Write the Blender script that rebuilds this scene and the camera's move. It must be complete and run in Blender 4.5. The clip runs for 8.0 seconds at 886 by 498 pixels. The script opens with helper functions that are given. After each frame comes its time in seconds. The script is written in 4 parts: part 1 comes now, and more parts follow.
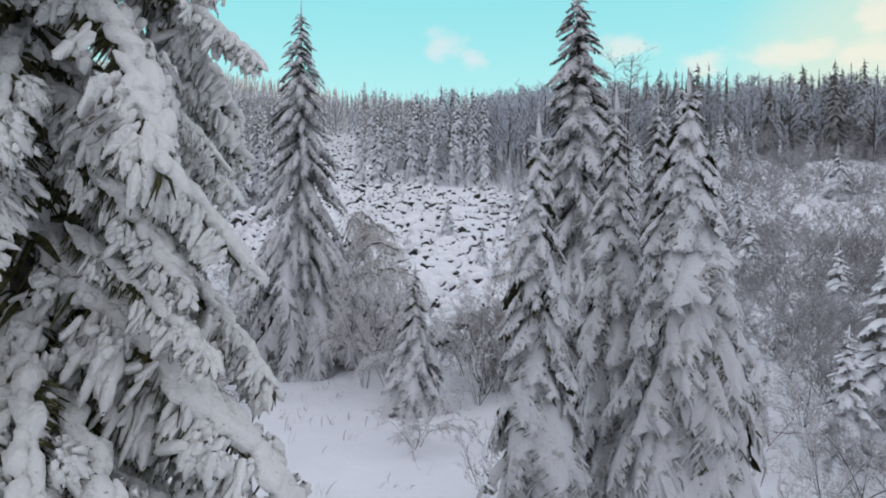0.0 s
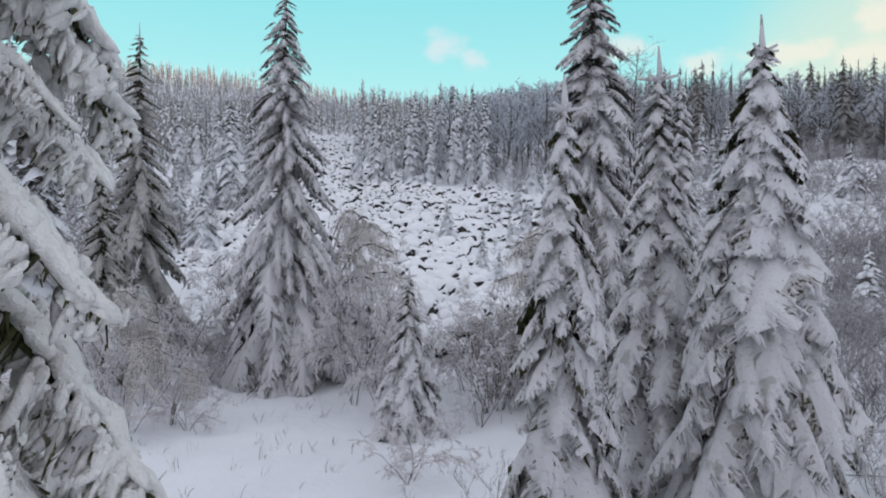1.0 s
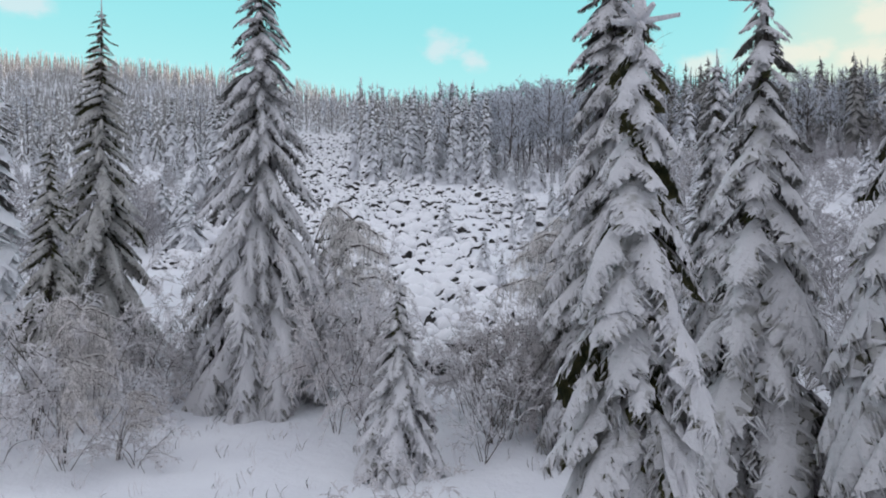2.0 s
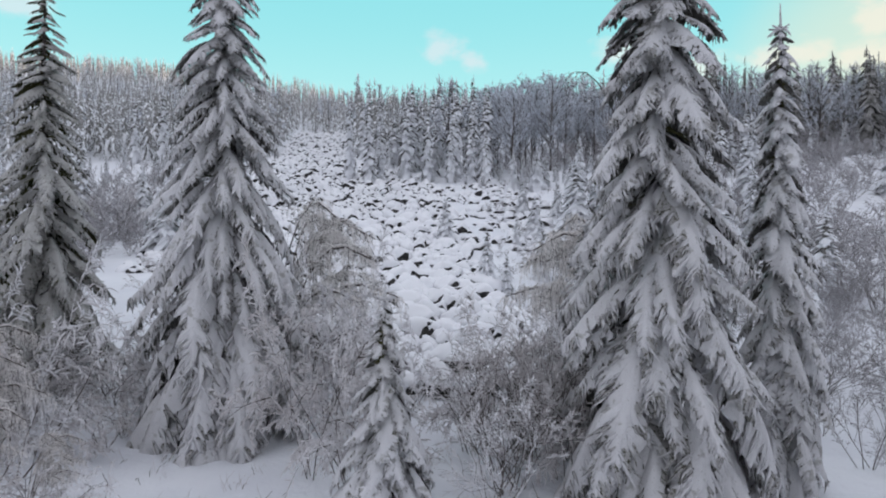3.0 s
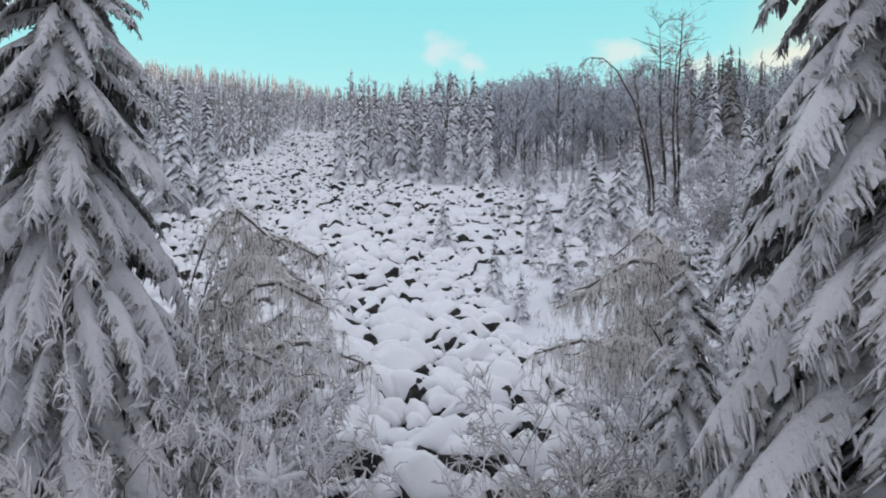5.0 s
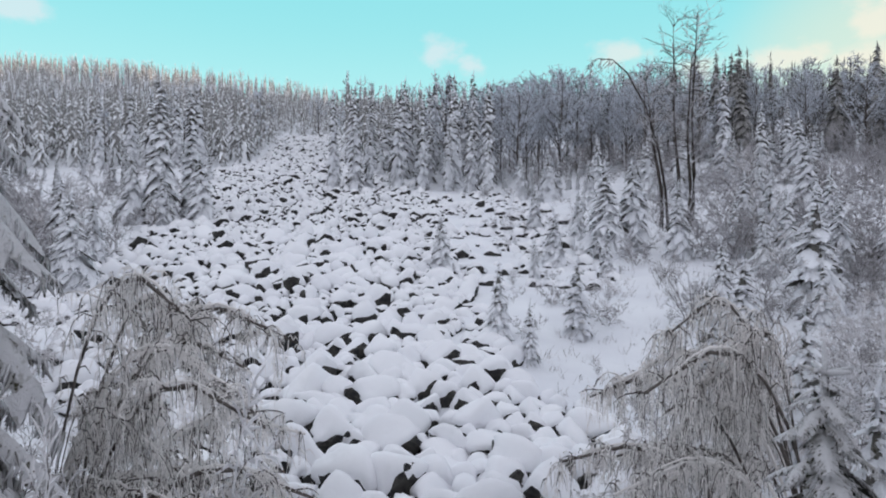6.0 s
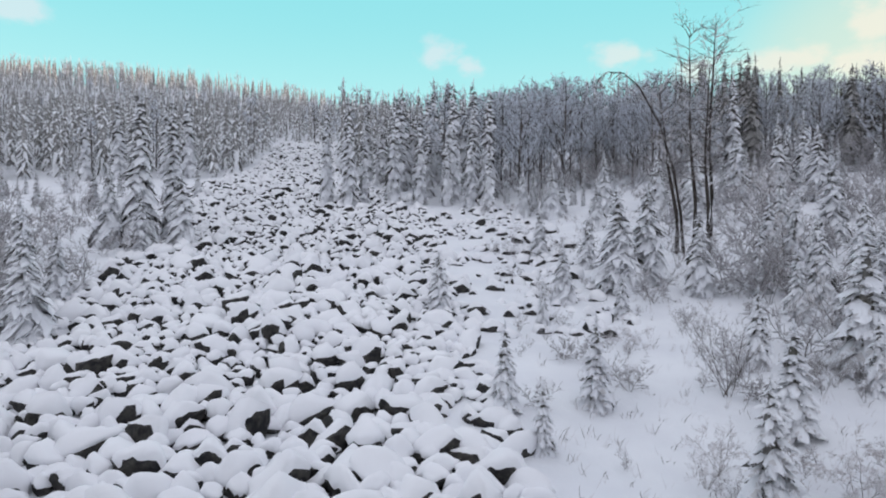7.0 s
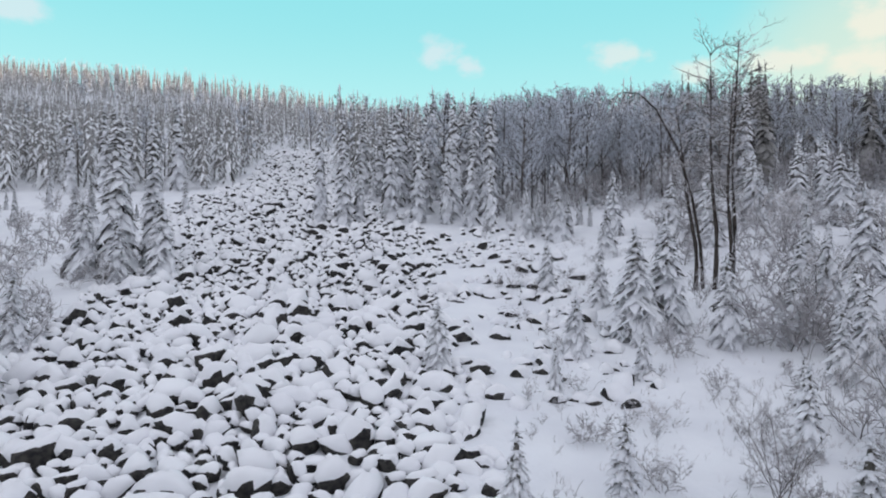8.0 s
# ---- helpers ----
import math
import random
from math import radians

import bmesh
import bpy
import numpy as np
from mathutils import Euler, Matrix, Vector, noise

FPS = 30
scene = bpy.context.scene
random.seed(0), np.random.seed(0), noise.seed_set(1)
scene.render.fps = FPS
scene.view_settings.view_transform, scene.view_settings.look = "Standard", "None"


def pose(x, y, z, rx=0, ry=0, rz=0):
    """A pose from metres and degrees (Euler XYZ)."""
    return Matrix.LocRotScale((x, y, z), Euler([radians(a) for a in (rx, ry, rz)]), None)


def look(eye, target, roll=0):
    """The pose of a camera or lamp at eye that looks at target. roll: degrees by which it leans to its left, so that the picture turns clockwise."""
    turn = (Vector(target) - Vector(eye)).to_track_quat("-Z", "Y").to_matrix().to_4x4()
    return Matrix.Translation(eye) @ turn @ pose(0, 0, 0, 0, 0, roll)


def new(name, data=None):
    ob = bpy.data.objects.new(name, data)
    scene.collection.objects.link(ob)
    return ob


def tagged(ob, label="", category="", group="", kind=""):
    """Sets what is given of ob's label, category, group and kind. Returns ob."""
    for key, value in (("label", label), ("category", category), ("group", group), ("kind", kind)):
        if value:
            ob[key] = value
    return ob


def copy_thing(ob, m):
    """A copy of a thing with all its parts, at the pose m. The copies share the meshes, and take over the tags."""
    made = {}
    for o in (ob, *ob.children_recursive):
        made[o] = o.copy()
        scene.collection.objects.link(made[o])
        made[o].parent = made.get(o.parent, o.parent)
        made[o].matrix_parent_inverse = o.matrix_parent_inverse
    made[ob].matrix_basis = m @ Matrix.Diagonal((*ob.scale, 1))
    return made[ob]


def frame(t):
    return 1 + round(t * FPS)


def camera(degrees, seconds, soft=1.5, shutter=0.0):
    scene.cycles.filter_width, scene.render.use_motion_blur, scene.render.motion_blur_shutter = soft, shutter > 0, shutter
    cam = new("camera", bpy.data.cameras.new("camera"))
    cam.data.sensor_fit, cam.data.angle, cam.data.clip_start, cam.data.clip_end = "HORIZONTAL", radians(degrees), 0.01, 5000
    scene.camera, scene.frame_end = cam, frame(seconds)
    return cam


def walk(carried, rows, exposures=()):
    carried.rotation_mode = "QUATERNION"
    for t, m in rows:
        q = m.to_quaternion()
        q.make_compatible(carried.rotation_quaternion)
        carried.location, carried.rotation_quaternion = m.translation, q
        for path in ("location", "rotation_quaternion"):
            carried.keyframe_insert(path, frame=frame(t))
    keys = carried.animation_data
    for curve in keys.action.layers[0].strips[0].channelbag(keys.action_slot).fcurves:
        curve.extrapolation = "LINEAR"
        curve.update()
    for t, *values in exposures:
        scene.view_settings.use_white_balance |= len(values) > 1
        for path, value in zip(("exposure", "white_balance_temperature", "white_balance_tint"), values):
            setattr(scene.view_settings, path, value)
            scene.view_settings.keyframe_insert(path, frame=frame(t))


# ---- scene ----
cam = camera(68.0, 8.0, soft=1.95)
METRES, DEPTH, EYE, TILT = 42.0, 0.713, 8.0, -1.2
ROWS = [
    (0.0, 0.0, 0.0, 0.0, 0.0, 0.0, 0.0),
    (0.5, 0.0008, 0.0391, 0.0009, -0.01, 0.01, 0.03),
    (1.0, 0.0016, 0.0844, 0.0014, -0.01, 0.01, 0.01),
    (1.5, 0.0026, 0.1347, 0.0021, -0.02, 0.03, -0.05),
    (3.0, 0.0042, 0.3132, 0.004, -0.06, 0.11, -0.0),
    (3.5, 0.0041, 0.3783, 0.0051, -0.09, 0.13, 0.01),
    (4.0, 0.0045, 0.4443, 0.0073, -0.1, 0.16, -0.0),
    (5.5, 0.0081, 0.6427, 0.0321, -0.15, 0.28, 0.12),
    (6.0, 0.0098, 0.7078, 0.0476, -0.16, 0.33, 0.15),
    (6.5, 0.0113, 0.774, 0.0691, -0.18, 0.37, 0.16),
    (7.0, 0.0119, 0.8396, 0.098, -0.22, 0.4, 0.15),
    (7.5, 0.0122, 0.9051, 0.1281, -0.26, 0.41, 0.12),
    (8.0, 0.0125, 0.9735, 0.1593, -0.27, 0.39, 0.12),
]
walk(cam, [(t, pose(0, 0, EYE, TILT) @ pose(METRES * x, METRES * DEPTH * y, METRES * z, 90 + pitch / DEPTH, roll, yaw / DEPTH))
           for t, x, y, z, yaw, pitch, roll in ROWS])


# ---- world and light ----
SUN_AZ, SUN_EL = 110.0, 7.0     # degrees to the right of the flight line, degrees over the horizon
sun_dir = Vector((math.sin(radians(SUN_AZ)) * math.cos(radians(SUN_EL)), math.cos(radians(SUN_AZ)) * math.cos(radians(SUN_EL)), math.sin(radians(SUN_EL))))
sun = new("sun", bpy.data.lights.new("sun", "SUN"))
sun.data.energy, sun.data.angle, sun.data.color = 3.0, radians(0.6), (1.0, 0.78, 0.56)
sun.matrix_world = look(sun_dir * 300, (0, 0, 0))
scene.view_settings.exposure = 0.0


class Nodes:
    """Short hand for a node tree."""

    def __init__(self, tree):
        self.tree = tree
        tree.nodes.clear()

    def add(self, kind, ins=None, op="", clamp=False):
        n = self.tree.nodes.new(kind)
        if op:
            n.operation = op
        if clamp:
            n.use_clamp = True
        for k, v in (ins or {}).items():
            s = n.inputs[k]
            if isinstance(v, bpy.types.NodeSocket):
                self.tree.links.new(v, s)
            else:
                s.default_value = v
        return n

    def math(self, op, a, b=0.0, clamp=False):
        return self.add("ShaderNodeMath", {0: a, 1: b}, op, clamp).outputs[0]

    def mix(self, f, a, b, blend="MIX"):
        n = self.add("ShaderNodeMix")
        n.data_type, n.blend_type = "RGBA", blend
        for i, v in ((0, f), (6, a), (7, b)):
            if isinstance(v, bpy.types.NodeSocket):
                self.tree.links.new(v, n.inputs[i])
            else:
                n.inputs[i].default_value = v if i == 0 else (*v, 1.0)
        return n.outputs[2]

    def span(self, v, a, b, c=0.0, d=1.0):
        n = self.add("ShaderNodeMapRange", {0: v, 1: a, 2: b, 3: c, 4: d})
        n.interpolation_type = "SMOOTHSTEP"
        return n.outputs[0]

    def noise(self, vec, scale, detail=3.0, rough=0.55):
        return self.add("ShaderNodeTexNoise", {"Vector": vec, "Scale": scale, "Detail": detail, "Roughness": rough}).outputs[0]


def build_world():
    w = bpy.data.worlds.new("winter_sky")
    scene.world = w
    w.use_nodes = True
    n = Nodes(w.node_tree)
    d = n.add("ShaderNodeTexCoord").outputs["Generated"]
    xyz = n.add("ShaderNodeSeparateXYZ", {0: d}).outputs
    sky = n.add("ShaderNodeTexSky")
    sky.sky_type, sky.sun_disc, sky.sun_elevation, sky.sun_rotation = "NISHITA", False, radians(SUN_EL), radians(SUN_AZ)
    base = n.mix(1.0, sky.outputs[0], (0.10, 0.10, 0.10), "MULTIPLY")
    # the clear turquoise belt over the ridge, paler and greyer haze higher up
    up = xyz[2]
    belt = n.mix(n.span(up, 0.12, 0.36), (0.56, 1.00, 1.00), (0.33, 0.87, 0.93))
    # turquoise ahead only; overhead and behind, unseen pale sky added to keep snow neutral
    front = n.span(n.math("ABSOLUTE", n.math("ARCTAN2", xyz[0], xyz[1])), 0.75, 1.2)
    high = n.mix(n.math("MAXIMUM", n.span(up, 0.37, 0.52), front), belt, (0.86, 0.90, 1.02))
    col = n.mix(0.88, base, high)
    # warm glow painted low over the right-hand wood, away from the sun lamp
    dot = n.add("ShaderNodeVectorMath", {0: d, 1: Vector((0.555, 0.81, 0.19)).normalized()}, "DOT_PRODUCT").outputs["Value"]
    col = n.mix(n.span(dot, 0.975, 1.0, 0.0, 0.45), col, (1.0, 0.84, 0.58))
    # small fair-weather clouds
    az = n.math("ARCTAN2", xyz[0], xyz[1])
    flat = n.add("ShaderNodeCombineXYZ", {0: az, 1: n.math("MULTIPLY", up, 1.5), 2: 0.0}).outputs[0]
    ragged = n.math("SUBTRACT", n.noise(flat, 22.0, 5.0), 0.5)
    cloud = None
    for a, e, wa, we in CLOUDS:
        p = n.math("DIVIDE", n.math("SUBTRACT", az, radians(a)), radians(wa))
        q = n.math("DIVIDE", n.math("SUBTRACT", up, math.sin(radians(e))), radians(we))
        r = n.math("SQRT", n.math("ADD", n.math("POWER", p, 2.0), n.math("POWER", q, 2.0)))
        r = n.math("ADD", r, n.math("MULTIPLY", ragged, 2.2))
        m = n.span(r, 1.1, 0.25)
        cloud = m if cloud is None else n.math("MAXIMUM", cloud, m)
    warm = n.span(az, 0.0, 0.6)
    tint = n.mix(warm, (0.80, 0.84, 0.88), (1.0, 0.90, 0.76))
    col = n.mix(n.math("MULTIPLY", cloud, 0.62), col, tint)
    bg = n.add("ShaderNodeBackground", {0: col, 1: 1.0})
    n.add("ShaderNodeOutputWorld", {0: bg.outputs[0]})


# azimuth, elevation, half width, half height, in degrees
CLOUDS = [(0.0, 16.2, 2.2, 1.3), (2.6, 14.9, 1.5, 1.0), (15.2, 15.3, 2.7, 1.3), (21.5, 13.6, 2.4, 1.2), (27.5, 13.8, 4.0, 1.2),
          (34.0, 15.8, 2.5, 1.8), (-32.5, 17.0, 2.8, 1.6), (34.0, 13.0, 4.0, 1.5)]
build_world()


# ---- materials ----
def material(name):
    m = bpy.data.materials.new(name)
    m.use_nodes = True
    return m, Nodes(m.node_tree)


def finish(n, col, rough, bump=None, dist=0.05, strength=0.6, spec=0.3, sss=0.0):
    b = n.add("ShaderNodeBsdfPrincipled", {"Base Color": col if isinstance(col, bpy.types.NodeSocket) else (*col, 1.0), "Roughness": rough, "Specular IOR Level": spec})
    if bump is not None:
        k = n.add("ShaderNodeBump", {"Height": bump, "Distance": dist, "Strength": strength})
        n.tree.links.new(k.outputs[0], b.inputs["Normal"])
    n.add("ShaderNodeOutputMaterial", {0: b.outputs[0]})


def snow_material(name, light, dark, grain, speck, speck_col, bump, patch=0.0):
    """Snow or hoar frost: large soft tone, fine grain, and specks of what it lies on."""
    m, n = material(name)
    g = n.add("ShaderNodeNewGeometry")
    p = g.outputs["Position"]
    a = n.noise(p, 0.35, 2.0)
    b = n.noise(p, grain, 4.0, 0.65)
    col = n.mix(n.span(a, 0.3, 0.7), light, dark)
    if patch > 0:
        q = n.noise(p, 3.2, 3.0, 0.6)
        col = n.mix(n.span(q, 1.0 - patch, 1.1 - patch, 0.0, 0.75), col, (0.34, 0.33, 0.31))
    if speck > 0:
        s = n.noise(p, grain * 1.7, 2.0, 0.6)
        col = n.mix(n.span(s, 1.0 - speck, 1.0 - speck + 0.12), col, speck_col)
    finish(n, col, 0.75, b, bump, 0.7, 0.15)
    return m


SNOW = snow_material("settled_snow", (0.82, 0.83, 0.86), (0.75, 0.76, 0.80), 3.0, 0.0, (0, 0, 0), 0.11)
CAP = snow_material("cap_snow", (0.88, 0.88, 0.90), (0.83, 0.83, 0.86), 5.0, 0.0, (0, 0, 0), 0.02)
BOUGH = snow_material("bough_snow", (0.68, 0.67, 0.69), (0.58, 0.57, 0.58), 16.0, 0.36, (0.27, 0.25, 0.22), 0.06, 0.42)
# darker rime for bough undersides and cores; the shade beneath is in the colour
SHADED_RIME = snow_material("shaded_rime", (0.24, 0.23, 0.22), (0.14, 0.135, 0.12), 9.0, 0.45, (0.05, 0.045, 0.03), 0.05)
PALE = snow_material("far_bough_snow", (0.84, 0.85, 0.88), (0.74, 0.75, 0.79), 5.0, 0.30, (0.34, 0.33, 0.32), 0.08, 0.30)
# rime of the farthest spruces, whitened to carry the distant haze
HAZED_RIME = snow_material("hazed_far_rime", (0.90, 0.91, 0.93), (0.82, 0.83, 0.86), 3.0, 0.26, (0.40, 0.40, 0.40), 0.10)
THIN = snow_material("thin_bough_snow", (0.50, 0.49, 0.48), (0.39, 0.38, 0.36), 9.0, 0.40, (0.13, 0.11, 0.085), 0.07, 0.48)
FROST = snow_material("hoar_frost", (0.76, 0.75, 0.77), (0.58, 0.55, 0.55), 9.0, 0.40, (0.16, 0.12, 0.10), 0.02)
# frost on the leafless wood, with the blue of the haze mixed in
HAZED_FROST = snow_material("hazed_wood_frost", (0.72, 0.75, 0.81), (0.56, 0.59, 0.64), 6.0, 0.36, (0.18, 0.185, 0.195), 0.02)
FROSTY = snow_material("thick_hoar_frost", (0.90, 0.87, 0.85), (0.74, 0.70, 0.68), 9.0, 0.34, (0.24, 0.19, 0.17), 0.02)
WET = snow_material("clotted_snow", (0.86, 0.85, 0.83), (0.72, 0.70, 0.67), 13.0, 0.34, (0.30, 0.28, 0.21), 0.09, 0.34)
BRUSH = snow_material("frosted_brush", (0.49, 0.48, 0.50), (0.36, 0.345, 0.35), 9.0, 0.42, (0.13, 0.105, 0.095), 0.02)
RIME = snow_material("rimed_needles", (0.46, 0.45, 0.45), (0.32, 0.31, 0.30), 10.0, 0.48, (0.07, 0.065, 0.045), 0.05)


def plain_material(name, a, b, scale, rough, bump, spec=0.3):
    m, n = material(name)
    p = n.add("ShaderNodeNewGeometry").outputs["Position"]
    t = n.noise(p, scale, 5.0, 0.6)
    s = n.noise(p, scale * 0.15, 2.0)
    col = n.mix(n.span(n.math("ADD", n.math("MULTIPLY", t, 0.7), n.math("MULTIPLY", s, 0.3)), 0.35, 0.65), a, b)
    finish(n, col, rough, t, bump, 0.7, spec)
    return m


NEEDLE = plain_material("spruce_needles", (0.022, 0.028, 0.009), (0.100, 0.090, 0.034), 14.0, 0.8, 0.03)
BARK = plain_material("bark", (0.026, 0.021, 0.018), (0.085, 0.072, 0.064), 12.0, 0.9, 0.03)
BRANCH = plain_material("bare_twigs", (0.05, 0.040, 0.035), (0.16, 0.140, 0.128), 9.0, 0.85, 0.01)
ROCK = plain_material("lichened_rock", (0.012, 0.012, 0.014), (0.060, 0.056, 0.050), 4.0, 0.85, 0.05)


# ---- mesh tools ----
class Shape:
    """Collects vertices and faces with a material index, and becomes a mesh."""

    def __init__(self):
        self.v, self.f, self.m = [], [], []

    def tube(self, pts, radii, sides=4, flat=1.0, mat=0, tip=True, jag=0.0, rnd=random):
        pts = [Vector(p) for p in pts]
        n0 = len(self.v)
        k = len(pts)
        for i, p in enumerate(pts):
            d = (pts[min(i + 1, k - 1)] - pts[max(i - 1, 0)]).normalized()
            s = d.cross(Vector((0, 0, 1)))
            s = s.normalized() if s.length > 1e-3 else Vector((1, 0, 0))
            u = s.cross(d)
            r = radii[i]
            for j in range(sides):
                a = 2 * math.pi * j / sides + 0.4
                q = r * (1 + jag * rnd.uniform(-1, 1))
                self.v.append(p + s * (math.cos(a) * q) + u * (math.sin(a) * q * flat))
        for i in range(k - 1):
            for j in range(sides):
                a, b = n0 + i * sides + j, n0 + i * sides + (j + 1) % sides
                self.f.append((a, b, b + sides, a + sides))
                self.m.append(mat)
        if tip:
            e = n0 + (k - 1) * sides
            self.f.append(tuple(range(e, e + sides)))
            self.m.append(mat)

    def add(self, other, matrix):
        n0 = len(self.v)
        self.v += [matrix @ Vector(p) for p in other.v]
        self.f += [tuple(i + n0 for i in f) for f in other.f]
        self.m += other.m

    def split(self, wanted):
        """The faces whose material index is wanted (or, below zero, is not the one), as a shape of their own."""
        out, seen = Shape(), {}
        for f, m in zip(self.f, self.m):
            if (m == wanted) if wanted >= 0 else (m != -wanted - 1):
                out.f.append(tuple(seen.setdefault(i, len(seen)) for i in f))
                out.m.append(m)
        out.v = [self.v[i] for i in seen]
        return out

    def mesh(self, name, mats, smooth=True):
        me = bpy.data.meshes.new(name)
        me.from_pydata([tuple(p) for p in self.v], [], self.f)
        for m in mats:
            me.materials.append(m)
        me.polygons.foreach_set("material_index", self.m)
        me.polygons.foreach_set("use_smooth", [smooth] * len(self.f))
        me.update()
        return me


def part(name, mesh, parent, m=None, label=""):
    ob = new(name, mesh)
    ob.parent = parent
    if m is not None:
        ob.matrix_basis = m
    return tagged(ob, label)


def smooth(a, b, x):
    t = min(1.0, max(0.0, (x - a) / (b - a)))
    return t * t * (3 - 2 * t)


# ---- ground ----
def slope(y):
    """Height of the valley's middle line."""
    u = y - 27.0
    if u < 0:
        return 2.2 + 0.02 * u
    if u < 120:
        return 2.2 + 0.13 * u + 0.0005 * u * u
    if u < 163:
        return 25.0 + 0.25 * (u - 120)
    if u < 420:
        return 35.75 + 0.17 * (u - 163)
    return 79.4 + 12.0 * (1 - math.exp(-(u - 420) / 120.0))


def height(x, y):
    z = slope(y)
    z += (0.155 * min(120.0, max(0.0, -x - 15.0)) + 0.07 * min(110.0, max(0.0, -x - 135.0))) * smooth(150, 330, y) + 6.0 * smooth(310, 400, y)
    z += 0.09 * max(0.0, min(x, 60.0) - 8.0) * smooth(40, 90, y)
    # unseen hill added on the right to keep the low sun off the valley
    z += 112.0 * smooth(60, 260, x) * smooth(0.75, 1.2, x / (max(y, 0.0) + 20.0)) * smooth(250, 160, y)
    z += 3.0 * smooth(12, 60, x) * smooth(60, 0, y) + 5.0 * smooth(20, 90, -x) * smooth(90, 0, y)
    z += 0.35 * noise.noise((x * 0.12, y * 0.12, 3.1)) * smooth(8, 25, abs(x) + max(0, y - 20))
    z += 0.15 * noise.noise((x * 0.55, y * 0.55, 1.7)) + 0.07 * noise.noise((x * 1.1, y * 1.1, 5.2))
    return z


def build_ground():
    def lines(lo, hi, step, far):
        a = list(np.arange(lo, hi, step))
        s, q = step, hi
        out = []
        while q < far:
            out.append(q)
            s *= 1.18
            q += s
        s, q = step, lo
        back = []
        while q > -far:
            s *= 1.18
            q -= s
            back.append(q)
        return back[::-1] + a + out

    xs, ys = lines(-40, 45, 0.6, 3200), lines(4, 130, 0.6, 3200)
    verts = [(x, y, height(x, y)) for y in ys for x in xs]
    w = len(xs)
    faces = [(j * w + i, j * w + i + 1, (j + 1) * w + i + 1, (j + 1) * w + i) for j in range(len(ys) - 1) for i in range(w - 1)]
    me = bpy.data.meshes.new("ground")
    me.from_pydata(verts, [], faces)
    me.materials.append(SNOW)
    me.polygons.foreach_set("use_smooth", [True] * len(faces))
    tagged(new("ground", me), "deep white snow on a rising mountain slope", "ground", kind="structure")


build_ground()


# ---- spruces ----
def tongue(s, r, path, width, rings, across, fold, ragged=0.3):
    """A drooping tongue of snow along path(t): a tent with a ridge, chevron folds, a torn hem, and a dark underside for
    needles and shade.
    """
    n0 = len(s.v)
    qs = [-1 + 2 * j / (across - 1) for j in range(across)]
    row = across + 3
    folds, phase = r.uniform(3.5, 5.5), r.uniform(0, 6.28)
    for i in range(rings):
        t = i / (rings - 1)
        c = path(t)
        d = (path(min(1.0, t + 0.06)) - path(max(0.0, t - 0.06))).normalized()
        side = Vector((-d.y, d.x, 0)).normalized()
        up = d.cross(side)
        up = up if up.z > 0 else -up
        w = width * ((0.30 + 0.70 * smooth(0.0, 0.32, t)) * (1 - t) ** 0.5 + 0.10 * (1 - t)) * r.uniform(0.85, 1.15) + 0.02 * width
        for q in qs:
            k = abs(q)
            e = r.uniform(1 - ragged, 1 + ragged * 1.5) if k == 1 else 1.0
            z = -0.85 * w * k ** 1.5 * e + fold * w * k * (1.25 - k) * math.sin(folds * 6.28 * t - 5.0 * k + phase) + 0.08 * w * r.uniform(-1, 1)
            s.v.append(c + side * (q * w * e) + up * z + d * (0.55 * w * k * e))
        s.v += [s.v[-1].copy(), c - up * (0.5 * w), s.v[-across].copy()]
    for i in range(rings - 1):
        for j in range(row - 1):
            if j == across - 1:
                continue
            a, b = n0 + i * row + j, n0 + i * row + j + 1
            s.f.append((a, a + row, b + row, b))
            hem = j == 0 or j == across - 2
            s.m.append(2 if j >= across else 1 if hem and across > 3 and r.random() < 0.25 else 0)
    e = n0 + (rings - 1) * row
    s.f.append(tuple(range(e, e + across)) + (e + across + 1,))
    s.m.append(0)


